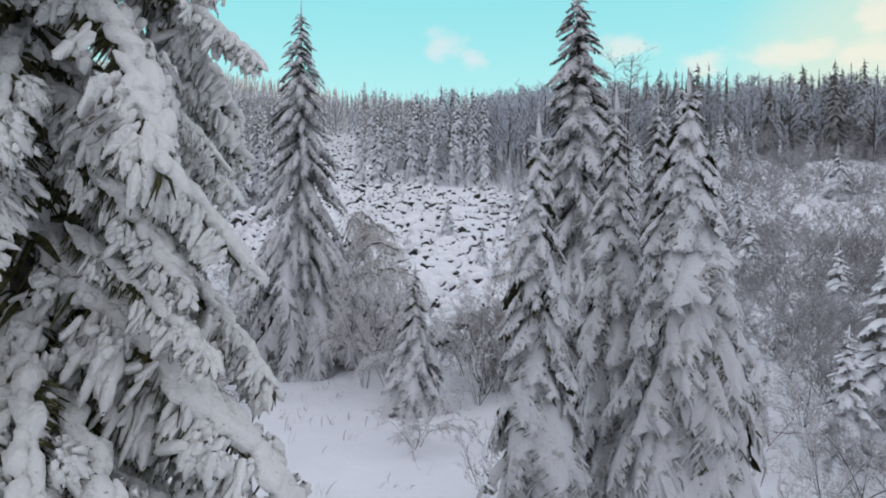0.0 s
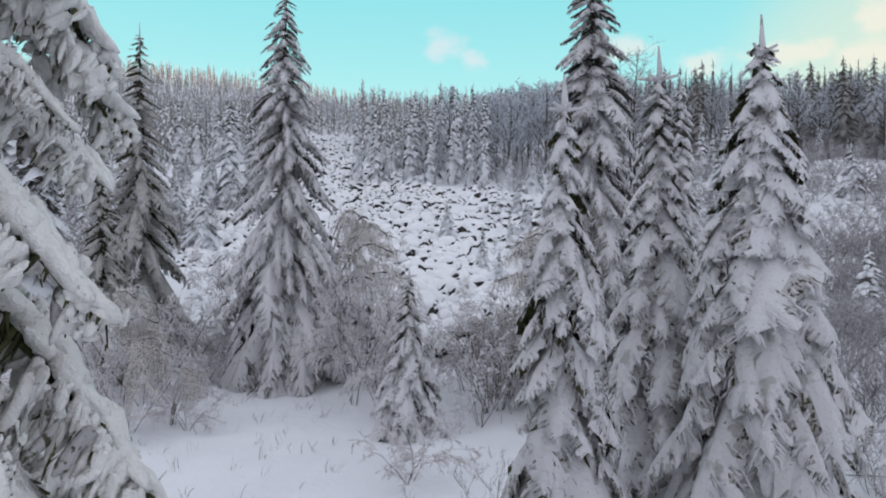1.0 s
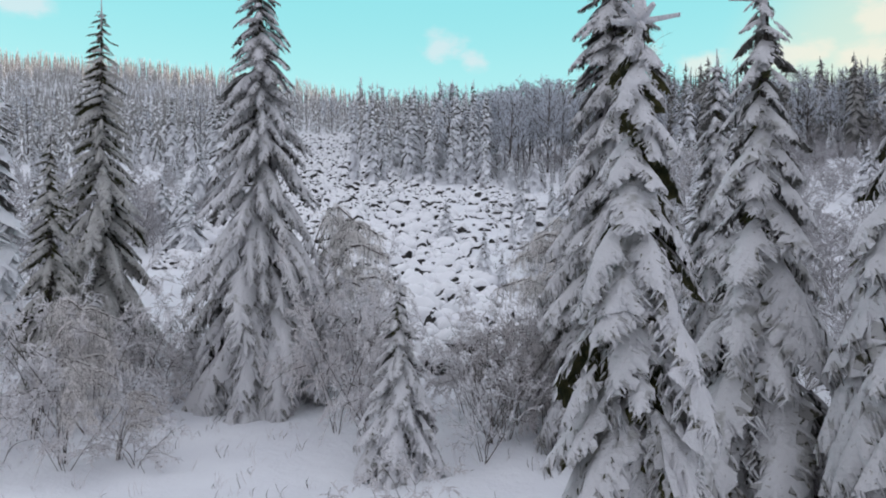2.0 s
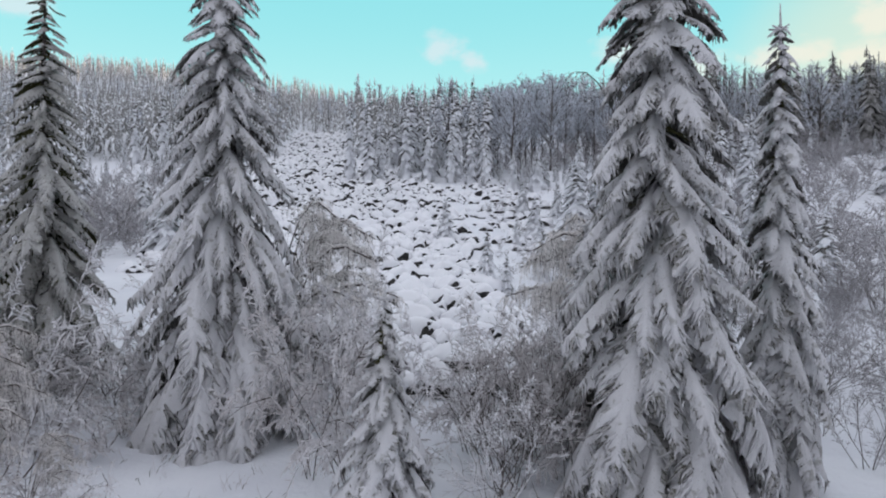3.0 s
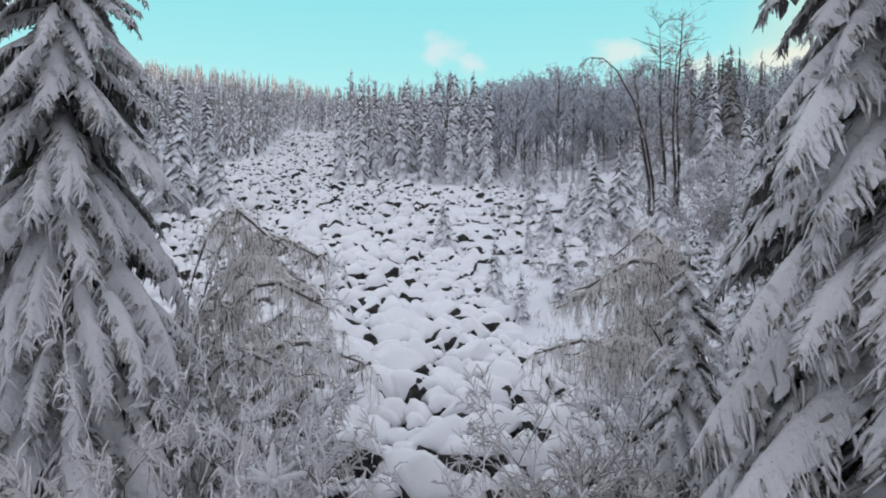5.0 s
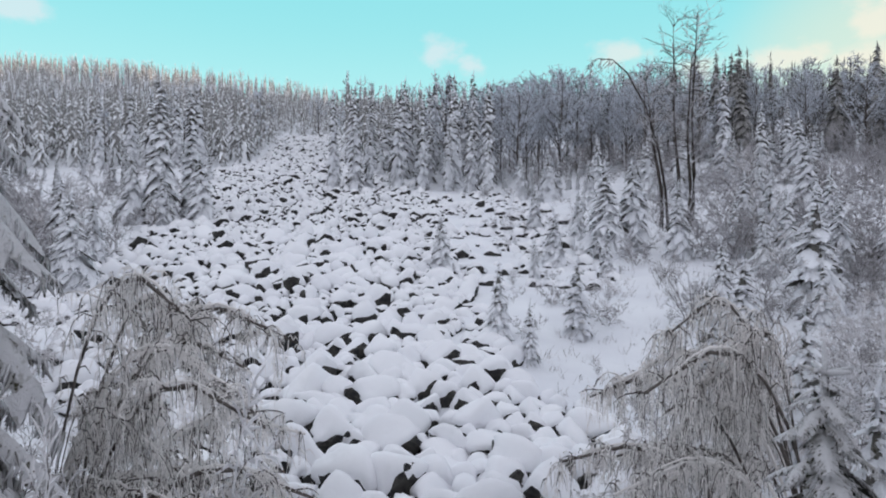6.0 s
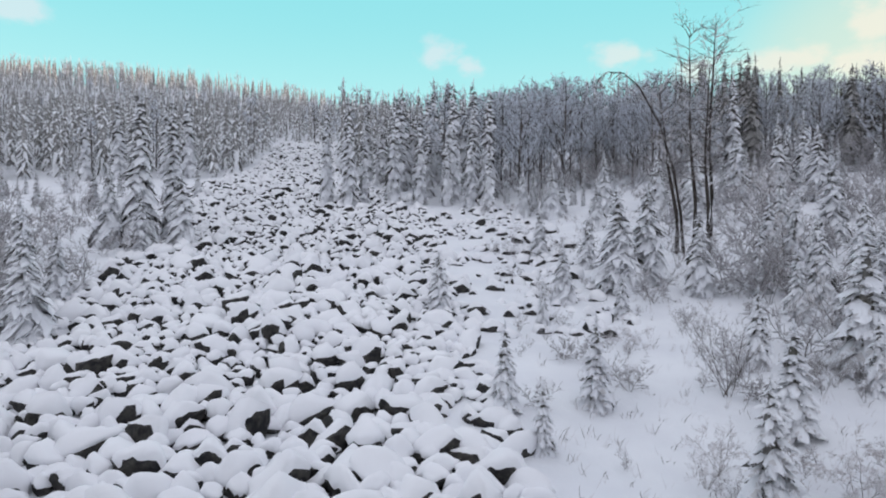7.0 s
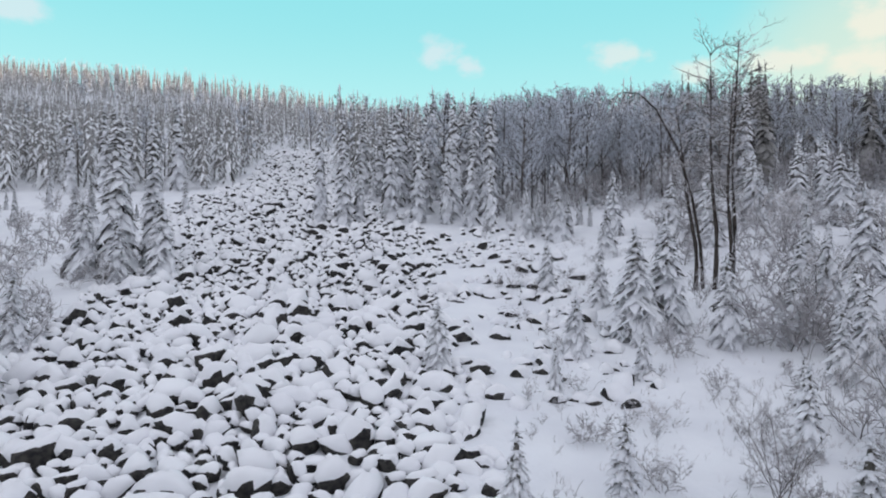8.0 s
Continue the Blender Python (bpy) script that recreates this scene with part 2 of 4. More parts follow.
def bough_shape(seed, droop, width, side_twigs, fringe, needles, rings=11, across=7):
    """One snow-laden bough, a unit long, out along +x: a long tongue of snow, side tongues, a fringe of rimed twigs, dark needles."""
    r = random.Random(seed)
    s = Shape()
    sway = r.uniform(-0.06, 0.06)

    def spine(t):
        return Vector((t * (1 - 0.05 * t), sway * math.sin(3 * t), 0.05 * math.sin(t * 2.6) - droop * t * t))

    tongue(s, r, spine, width * (0.8 if side_twigs else 1.0), rings, across, 0.20)
    for i in range(side_twigs):
        t = 0.12 + 0.74 * (i + r.uniform(0.1, 0.9)) / side_twigs
        for side in (-1, 1):
            if r.random() < 0.1:
                continue
            ln = width * (1.7 - 0.95 * t) * r.uniform(0.7, 1.3)
            a = side * r.uniform(0.25, 0.75)
            p = spine(t) + Vector((0, side * 0.12 * width, -0.02 * width))
            v = Vector((math.cos(a), math.sin(a), -r.uniform(0.25, 0.7))) * ln
            tongue(s, r, lambda q: p + v * q + Vector((0, 0, -0.3 * ln * q * q)), width * r.uniform(0.30, 0.50), 5, 5, 0.12, 0.4)
    for i in range(fringe):
        # short rimed twigs along the hem
        t = r.random() ** 0.8
        side = r.choice((-1, 1))
        w = width * ((0.30 + 0.70 * smooth(0.0, 0.32, t)) * (1 - t) ** 0.6 + 0.05) * r.uniform(0.6, 1.5)
        p = spine(t) + Vector((0.4 * w, side * w, -0.8 * w))
        e = p + Vector((r.uniform(0.2, 0.9), side * r.uniform(0.0, 0.7), -r.uniform(0.3, 1.1))).normalized() * r.uniform(0.035, 0.09)
        q = r.uniform(0.006, 0.013)
        s.tube([p + Vector((-0.02, -side * 0.02, 0.02)), p, e], [q * 0.7, q, q * 0.3], 3, 1.0, 0 if r.random() < 0.72 else 1, False, 0.4, r)
    for i in range(needles):
        # bare needle twigs under the snow
        t = r.uniform(0.02, 0.9)
        p = spine(t) + Vector((0, r.uniform(-0.6, 0.6) * width, -r.uniform(0.1, 0.7) * width))
        e = p + Vector((r.uniform(0.1, 0.9), r.uniform(-0.8, 0.8), -r.uniform(0.1, 0.9))).normalized() * r.uniform(0.03, 0.09)
        q = r.uniform(0.0035, 0.007)
        s.tube([p, p.lerp(e, 0.6), e], [q, q * 1.1, q * 0.2], 4, 1.0, 2, False, 0.4, r)
    return s


def shaggy_shape(seed, droop):
    """A close bough of a thawing spruce: olive needle twigs, and clots of wet snow hanging from it in bunches."""
    r = random.Random(seed)
    s = Shape()
    sway = r.uniform(-0.06, 0.06)

    def spine(t):
        return Vector((t * (1 - 0.05 * t), sway * math.sin(3 * t), 0.05 * math.sin(t * 2.6) - droop * t * t))

    s.tube([spine(i / 6) + Vector((0, 0, -0.02)) for i in range(7)], [0.014, 0.013, 0.012, 0.010, 0.008, 0.006, 0.003], 5, 1.0, 2, True, 0.2, r)
    for i in range(260):
        # side twigs thick with needles, most of them bare near the stem
        t = r.uniform(0.0, 0.55) if i % 3 else r.uniform(0.3, 1.0)
        side = r.choice((-1, 1))
        p = spine(t)
        ln = (0.15 - 0.08 * t) * r.uniform(0.3, 1.1)
        e = p + Vector((r.uniform(0.1, 0.7), side * r.uniform(0.1, 0.8), -r.uniform(0.2, 1.0))).normalized() * ln
        w = r.uniform(0.003, 0.006)
        s.tube([p, (p + e) / 2 + Vector((0, 0, 0.015)), e], [w * 0.8, w * 1.1, w * 0.3], 4, 1.0, 2 if r.random() < 0.9 else 1, True, 0.5, r)
    for i in range(30):
        # a bunch of snow-coated twigs
        t0 = 0.14 + 0.84 * r.random() ** 0.85
        k = math.sin(math.pi * min(1.0, 0.10 + 0.84 * t0)) ** 0.6
        side = r.choice((-1, 1))
        out, long = r.uniform(0.01, 0.10) * k, r.uniform(0.5, 1.3) * (0.35 + 0.75 * k)
        lean = Vector((r.uniform(-0.1, 0.7), side * r.uniform(-0.1, 0.6), -1.0)).normalized()
        for j in range(r.randint(9, 16)):
            t = min(1.0, max(0.0, t0 + r.gauss(0, 0.022)))
            p = spine(t) + Vector((0, side * (out + r.gauss(0, 0.014)), r.uniform(-0.045, 0.015)))
            ln = r.uniform(0.025, 0.095) * long
            e = p + (lean + Vector((r.gauss(0, 0.25), r.gauss(0, 0.25), 0))).normalized() * ln
            w = r.uniform(0.006, 0.015)
            s.tube([p - lean * 0.008, p, p.lerp(e, 0.45), p.lerp(e, 0.8), e], [w * 0.3, w * 0.9, w * 1.15, w * 0.85, w * 0.25], 5, 1.0, 0 if r.random() < 0.93 else 1, True, 0.45, r)
            if j % 3 == 0:
                s.tube([e - lean * 0.01, e + lean * r.uniform(0.005, 0.02)], [0.004, 0.0015], 3, 1.0, 2, False, 0.3, r)
    for i in range(48):
        # the ridge of snow along the top
        t = (i + r.uniform(0, 1)) / 48
        k = math.sin(math.pi * min(1.0, 0.12 + 0.84 * t)) ** 0.6
        p = spine(t) + Vector((0, r.uniform(-0.025, 0.025), r.uniform(0.0, 0.016)))
        d = Vector((1.0, r.uniform(-0.7, 0.7), -r.uniform(0.0, 0.5))).normalized() * r.uniform(0.03, 0.06)
        w = r.uniform(0.016, 0.034) * (0.45 + 0.7 * k)
        s.tube([p - d * 1.1, p - d * 0.5, p + d * 0.3, p + d * 0.9, p + d * 1.3], [w * 0.3, w * 0.95, w, w * 0.75, w * 0.25], 7, 0.8, 0, True, 0.3, r)
    return s


def far_bough(seed, droop, rings, sides, twigs):
    """A farther bough, a unit long: a narrow drooping tongue of snow, dark below, with side tongues and a few hanging twigs."""
    r = random.Random(seed)
    s = Shape()
    sway = r.uniform(-0.1, 0.1)

    def spine(t):
        return Vector((t, sway * math.sin(3 * t), 0.04 * math.sin(t * 2.6) - droop * t * t))

    tongue(s, r, spine, 0.17 if sides == 0 else r.uniform(0.085, 0.12), rings, 3, 0.15, 0.45)
    for i in range(sides):
        t = 0.1 + 0.75 * (i + r.random()) / sides
        side = 1 if i % 2 else -1
        a = side * r.uniform(0.4, 1.0)
        ln = (0.36 - 0.2 * t) * r.uniform(0.6, 1.3)
        p = spine(t)
        v = Vector((math.cos(a), math.sin(a), -r.uniform(0.2, 0.9))) * ln
        tongue(s, r, lambda q: p + v * q, r.uniform(0.045, 0.075), 2, 3, 0.1, 0.4)
    for i in range(twigs):
        t, side = r.uniform(0.15, 0.9), r.choice((-1, 1))
        p = Vector((t, side * 0.10 * (1 - 0.6 * t), -droop * t * t - 0.05))
        s.tube([p, p + Vector((r.uniform(0.05, 0.2), side * r.uniform(0.02, 0.14), -r.uniform(0.06, 0.18)))], [0.024, 0.008], 3, 1.0, 0 if r.random() < 0.5 else 1, False, 0.3, r)
    return s


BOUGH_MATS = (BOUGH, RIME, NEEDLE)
SNOWY_MATS = (BOUGH, RIME, SHADED_RIME)
WET_MATS = (WET, RIME, NEEDLE)
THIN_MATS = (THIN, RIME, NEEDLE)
FAR_MATS = (HAZED_RIME, PALE, RIME)
EDGE_MATS = (PALE, BOUGH, SHADED_RIME)
DARK_MATS = (RIME, RIME, SHADED_RIME)
NEAR_DROOP = (0.02, 0.05, 0.08, 0.11, 0.15, 0.20)
MID_DROOP = FAR_DROOP = (0.04, 0.10, 0.18)
MID_SHAPES = [far_bough(i + 21, d, 4, 6, 5) for i, d in enumerate(MID_DROOP)]
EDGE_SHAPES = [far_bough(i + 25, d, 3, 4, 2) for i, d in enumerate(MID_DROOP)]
FAR_SHAPES = [far_bough(i + 31, d, 2, 0, 0) for i, d in enumerate(FAR_DROOP)]


def bough_set(first, width, side_twigs, fringe, needles, mats, loads=False):
    """Six boughs from nearly straight to strongly drooping; with loads, the snow is a part of its own."""
    out = []
    for i, d in enumerate(NEAR_DROOP):
        s = bough_shape(first + i, d, width, side_twigs, fringe, needles)
        out.append((s.split(-1).mesh("bough", mats), s.split(0).mesh("snow_load", mats)) if loads else (s.mesh("bough", mats),))
    return out


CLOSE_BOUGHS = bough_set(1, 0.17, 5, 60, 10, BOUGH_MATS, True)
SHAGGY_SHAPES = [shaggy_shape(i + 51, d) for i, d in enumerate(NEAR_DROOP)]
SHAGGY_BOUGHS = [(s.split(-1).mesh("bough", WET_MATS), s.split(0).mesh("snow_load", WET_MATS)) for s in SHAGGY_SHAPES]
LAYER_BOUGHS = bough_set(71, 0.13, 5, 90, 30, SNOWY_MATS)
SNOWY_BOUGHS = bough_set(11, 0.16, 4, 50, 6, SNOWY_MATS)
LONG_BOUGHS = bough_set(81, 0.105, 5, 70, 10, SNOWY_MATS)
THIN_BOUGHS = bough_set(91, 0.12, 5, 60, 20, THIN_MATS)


def crown_plan(h, radius, count, rnd, droops, low=0.04, power=0.75, fat=1.0, dips=(38, 10), loose=0.3):
    """Places of the boughs of a spruce h tall: pose and length."""
    out = []
    turn = rnd.uniform(0, 6.28)
    for i in range(count):
        f = (i + rnd.uniform(-0.3, 0.3)) / count
        f = low + (0.985 - low) * min(1.0, max(0.0, f))
        f = 1 - (1 - f) ** 1.15
        turn += 2.399 + rnd.uniform(-0.35, 0.35)
        ln = (radius * (1 - f) ** power + 0.012 * h) * rnd.uniform(0.78, 1.18)
        shape = rnd.randrange(len(droops)) if f > 0.3 else rnd.randrange(len(droops) // 2, len(droops))
        d = droops[shape]
        dip = radians(dips[0] * (1 - f) ** 0.8 + dips[1] + rnd.uniform(-7, 7))
        size = ln / max(0.4, 0.95 * math.cos(dip) - d * math.sin(dip))
        off = rnd.uniform(0.1, 0.5) * size if rnd.random() < loose else 0.0
        m = Matrix.Translation((0, 0, f * h + 0.35 * ln * (1 - f))) @ Matrix.Rotation(turn, 4, "Z") @ Matrix.Rotation(dip, 4, "Y") @ Matrix.Translation((off, 0, 0)) @ Matrix.Rotation(rnd.uniform(-0.3, 0.3), 4, "X")
        size -= off
        wide = size * rnd.uniform(0.8, 1.15) * fat * (1.6 if f > 0.72 else 1.3 if ln < 0.9 else 1.0)
        out.append((m @ Matrix.Diagonal((size, wide, size * rnd.uniform(0.9, 1.1), 1)), shape))
    return out


def trunk_shape(h, r, sides=9):
    s = Shape()
    k = 8
    s.tube([(0.01 * h * math.sin(i * 0.9) * 0.5, 0.01 * h * math.cos(i * 1.3) * 0.3, h * i / k - 0.4 * (i == 0)) for i in range(k + 1)],
           [r * (1 - 0.96 * i / k) + 0.008 for i in range(k + 1)], sides, 1.0, 0, True, 0.06, random.Random(5))
    return s


def near_spruce(x, y, top, radius, count, seed, label, power, dips, close):
    rnd = random.Random(seed)
    z = height(x, y)
    h = top - z
    root = new("snowy_spruce")
    root.matrix_basis = Matrix.Translation((x, y, z - 0.1))
    root.rotation_euler = (rnd.uniform(-0.012, 0.012), rnd.uniform(-0.012, 0.012), 0)
    tagged(root, label, "tree", "spruces round the clearing")
    part("trunk", trunk_shape(h * 0.97, 0.016 * h + 0.02).mesh("trunk", (BARK,)), root)
    for m, k in crown_plan(h, radius, count, rnd, NEAR_DROOP, 0.04, power, 1.0, dips):
        ob = part("bough", close[k][0], root, m)
        for load in close[k][1:]:
            part("snow_load", load, ob)
    s = Shape()
    for k in range(240):
        # bare needle twigs close to the stem
        f, a = rnd.uniform(0.04, 0.9), rnd.uniform(0, 6.28)
        reach = radius * (1 - f) ** power * rnd.uniform(0.2, 0.5)
        p = Vector((0, 0, f * h))
        e = p + Vector((math.cos(a), math.sin(a), rnd.uniform(-0.7, 0.1))) * reach
        s.tube([p, p.lerp(e, 0.5) + Vector((0, 0, 0.05 * reach)), e], [0.02, 0.05, 0.012], 5, 0.6, 0, True, 0.5, rnd)
    part("inner_needles", s.mesh("inner_needles", (NEEDLE,), False), root, None, "dense dark needles near the stem")
    s = Shape()
    s.tube([(0, 0, h * 0.94), (0.01, 0, h * 0.985), (0.0, 0.01, h * 1.03)], [0.05, 0.04, 0.012], 5, 1.0, 0, True, 0.3, rnd)
    for k in range(5):
        a = k * 1.256 + rnd.uniform(-0.3, 0.3)
        ln = rnd.uniform(0.16, 0.3)
        s.tube([(0, 0, h * 0.975), (math.cos(a) * ln, math.sin(a) * ln, h * 0.975 + 0.05)], [0.035, 0.02], 4, 1.0, 0, True, 0.3, rnd)
    part("leader", s.mesh("leader", (BOUGH,)), root)
    return root


NEAR = [
    # x, y, top, radius, boughs, seed, power, dip of the boughs, kind of boughs, label
    (-3.75, 5.9, 14.2, 2.55, 125, 11, 0.36, (24, 26), SHAGGY_BOUGHS, "large spruce with drooping boughs under clumped thawing snow"),
    (1.45, 10.2, 9.75, 1.10, 150, 12, 0.80, (30, 40), CLOSE_BOUGHS, "slender spruce wrapped in smooth hanging snow"),
    (3.85, 10.4, 10.5, 1.95, 230, 13, 0.80, (30, 38), CLOSE_BOUGHS, "broad spruce heavily plastered with drooping snow"),
    (3.05, 11.7, 10.5, 1.25, 150, 14, 0.75, (30, 36), SNOWY_BOUGHS, "snow-coated spruce half hidden between two broader ones"),
    (5.0, 23.9, 16.8, 2.3, 230, 15, 0.55, (26, 24), LAYER_BOUGHS, "tall spruce with stacked snow-covered boughs and brown lower twigs"),
    (8.1, 24.8, 13.2, 1.05, 150, 16, 0.55, (26, 34), SNOWY_BOUGHS, "narrow columnar spruce coated in snow"),
    (-6.25, 28.6, 17.8, 2.75, 270, 17, 0.72, (36, 22), LONG_BOUGHS, "tall tapering spruce with a pointed snowy top beside the clearing"),
    (-13.7, 32.3, 17.3, 2.3, 190, 18, 0.75, (40, 14), THIN_BOUGHS, "tall greyish spruce with rimed boughs"),
    (-13.3, 28.2, 11.8, 1.5, 130, 19, 0.75, (40, 16), THIN_BOUGHS, "shorter rimed spruce beside a taller one"),
    (4.15, 27.6, 8.5, 1.35, 110, 21, 0.6, (34, 24), LAYER_BOUGHS, "bushy spruce with patchy snow behind a bowed birch"),
    (-0.95, 22.0, 7.0, 1.45, 120, 20, 0.85, (30, 26), SNOWY_BOUGHS, "young spruce with soft snowy boughs at the clearing's edge"),
]
for x, y, top, radius, count, seed, power, dips, close, label in NEAR:
    near_spruce(x, y, top, radius, count, seed, label, power, dips, close)


def spruce_mesh(seed, h, radius, tiers, each, shapes, droops, power, fat):
    """Crown of a smaller or farther spruce as one mesh: uneven tiers of drooping boughs round a dark core."""
    rnd = random.Random(seed)
    s = Shape()
    for k in range(tiers):
        f0 = 1 - (1 - (k + 0.4) / tiers) ** 1.12
        n = max(3, round(each * (1.15 - 0.55 * f0)))
        turn = rnd.uniform(0, 6.28)
        for j in range(n):
            f = min(0.97, max(0.03, f0 + rnd.uniform(-0.5, 0.5) / tiers))
            ln = (radius * (1 - f) ** power + 0.012 * h) * rnd.uniform(0.72, 1.2)
            shape = rnd.randrange(len(droops))
            dip = radians(38 * (1 - f) ** 0.7 + 14 + rnd.uniform(-11, 11))
            size = ln / max(0.4, math.cos(dip) - droops[shape] * math.sin(dip))
            m = Matrix.Translation((0, 0, f * h + 0.3 * ln * (1 - f))) @ Matrix.Rotation(turn + 6.283 * (j + rnd.uniform(-0.3, 0.3)) / n, 4, "Z") @ Matrix.Rotation(dip, 4, "Y") @ Matrix.Rotation(rnd.uniform(-0.3, 0.3), 4, "X")
            wide = size * fat * rnd.uniform(0.8, 1.2) * (1 + 0.5 * f)
            s.add(shapes[shape], m @ Matrix.Diagonal((size, wide, size * rnd.uniform(0.9, 1.2), 1)))
    s.tube([(0, 0, h * 0.9), (0, 0, h * 0.97), (0.01 * h, 0, h * 1.02)], [0.03 * radius + 0.02, 0.03 * radius + 0.02, 0.01], 4, 1.0, 0, True, 0.3, rnd)
    # a dark core for the dense needles and the shade near the stem
    s.tube([(0, 0, h * f) for f in (0.05, 0.2, 0.4, 0.6, 0.75, 0.86)], [0.32 * radius * (1 - f) ** power for f in (0.1, 0.2, 0.4, 0.6, 0.78, 0.93)], 6, 1.0, 2, True, 0.35, rnd)
    return s


def spruce_proto(seed, tiers, each, shapes, droops, power, radius, fat, mats=None):
    """A spruce ten metres tall with trunk and crown, kept at the plan's zero until it is copied."""
    root = new("spruce")
    part("trunk", trunk_shape(8.3, 0.12, 6).mesh("trunk", (BARK,)), root)
    part("crown", spruce_mesh(seed, 10.0, radius, tiers, each, shapes, droops, power, fat).mesh("crown", mats or EDGE_MATS), root)
    return root


used = set()


def set_spruce(proto, x, y, h, wide, turn, label, group):
    m = Matrix.Translation((x, y, height(x, y) - 0.08)) @ Matrix.Rotation(turn, 4, "Z") @ Matrix.Diagonal((h / 10 * wide, h / 10 * wide, h / 10, 1))
    if proto not in used:
        used.add(proto)
        proto.matrix_basis = m
        ob = proto
    else:
        ob = copy_thing(proto, Matrix.Identity(4))
        ob.matrix_basis = m
    return tagged(ob, label, "tree", group)


MID = [spruce_proto(40 + i, 24, 10, MID_SHAPES, MID_DROOP, p, r, 1.15) for i, (p, r) in enumerate(((0.75, 2.2), (0.65, 1.9), (0.85, 2.5)))]
TALL = [spruce_proto(80 + i, 28, 8, EDGE_SHAPES, FAR_DROOP, p, r, 1.75) for i, (p, r) in enumerate(((0.58, 1.05), (0.66, 1.25), (0.52, 0.95), (0.60, 1.15)))]
FINE_SHAPES = [bough_shape(131 + i, d, 0.17, 3, 14, 2, 6, 5) for i, d in enumerate(MID_DROOP)]
FINE = [spruce_proto(46 + i, 15, 9, FINE_SHAPES, MID_DROOP, p, r, 1.1) for i, (p, r) in enumerate(((0.75, 2.1), (0.68, 1.8)))]
YOUNG = [
    # x, y, height, width
    (0.45, 62.5, 3.3, 1.1), (5.8, 58.9, 2.6, 0.7), (12.1, 67.9, 6.0, 1.15), (14.3, 69.0, 5.8, 1.05), (16.4, 65.3, 4.8, 0.95),
    (6.4, 49.9, 3.2, 1.1), (2.9, 49.3, 3.1, 0.9), (3.8, 46.2, 2.2, 1.0), (8.0, 65.0, 3.2, 1.0), (8.7, 78.9, 3.4, 1.0), (12.45, 47.3, 3.5, 1.2),
    (8.5, 41.0, 3.9, 1.1), (18.4, 52.7, 5.6, 1.2), (-26.6, 85.0, 13.0, 0.8), (-24.4, 87.0, 12.0, 0.75), (-22.2, 83.3, 6.2, 1.0), (-25.2, 82.0, 5.0, 1.0),
    (-29.0, 84.0, 6.5, 0.9), (-26.0, 67.0, 5.6, 0.9), (-23.2, 66.0, 4.3, 0.9), (22.0, 90.0, 6.0, 0.9), (28.0, 96.0, 7.0, 0.9), (18.5, 97.0, 6.0, 0.9),
    (13.0, 98.0, 5.5, 0.9), (10.0, 100.0, 5.0, 0.8), (36.0, 94.0, 8.0, 0.8), (39.0, 92.0, 7.0, 0.9), (31.0, 76.0, 6.0, 1.0), (-19.0, 33.5, 12.5, 0.8),
    (-22.5, 37.0, 14.0, 0.8), (-10.6, 106.5, 12.5, 0.8), (-13.6, 108.0, 12.0, 0.62), (-9.0, 109.0, 9.0, 0.7), (-5.5, 110.5, 11.5, 0.7), (-2.0, 111.0, 11.0, 0.7), (1.5, 110.0, 9.0, 0.7), (4.5, 107.5, 10.5, 0.75), (6.5, 105.0, 8.0, 0.7), (0.45, 7.0, 3.6, 0.5), (10.4, 16.8, 3.3, 1.15), (12.0, 17.8, 4.8, 1.2), (20.5, 34.0, 4.0, 1.2), (22.6, 33.4, 3.7, 1.2), (15.0, 29.0, 2.0, 1.2), (45.0, 75.0, 5.4, 1.1), (17.0, 40.0, 4.0, 1.1), (21.0, 45.0, 4.5, 1.1), (14.0, 53.0, 3.2, 1.0), (10.6, 61.5, 2.2, 1.0), (11.5, 74.0, 3.6, 1.0), (21.5, 58.0, 4.2, 1.0), (16.0, 57.0, 2.4, 1.0), (19.0, 83.0, 4.6, 0.9), (15.5, 88.0, 4.4, 0.9), (25.0, 88.0, 5.5, 0.9), (33.0, 97.0, 6.5, 0.9), (42.0, 100.0, 8.0, 0.8), (26.0, 58.0, 5.0, 1.0), (24.0, 66.0, 4.0, 1.0), (-20.2, 58.0, 5.2, 1.1), (-21.9, 60.5, 4.2, 1.0), (9.4, 37.4, 4.0, 1.0), (11.0, 36.0, 4.4, 1.0), (10.2, 33.2, 3.8, 1.1),
    (19.5, 60.0, 3.5, 1.0), (22.0, 62.0, 4.2, 0.9), (24.0, 60.0, 4.5, 0.9), (20.5, 66.0, 3.6, 1.0), (23.0, 70.0, 4.5, 0.9), (27.0, 66.0, 5.0, 0.9), (17.5, 50.5, 2.8, 1.0),
    (19.5, 48.5, 3.2, 1.0), (26.0, 72.0, 4.5, 0.9), (28.0, 78.0, 5.0, 0.9), (16.8, 43.5, 3.2, 0.9), (6.4, 30.2, 4.6, 0.9), (8.2, 28.2, 4.2, 0.9),
    (-30.0, 62.0, 6.5, 0.8), (-33.0, 70.0, 8.0, 0.8), (-36.5, 74.0, 9.0, 0.75), (-31.0, 56.0, 6.0, 0.8), (-40.0, 80.0, 9.0, 0.8), (-27.0, 52.0, 5.0, 0.9),
]
rnd = random.Random(77)
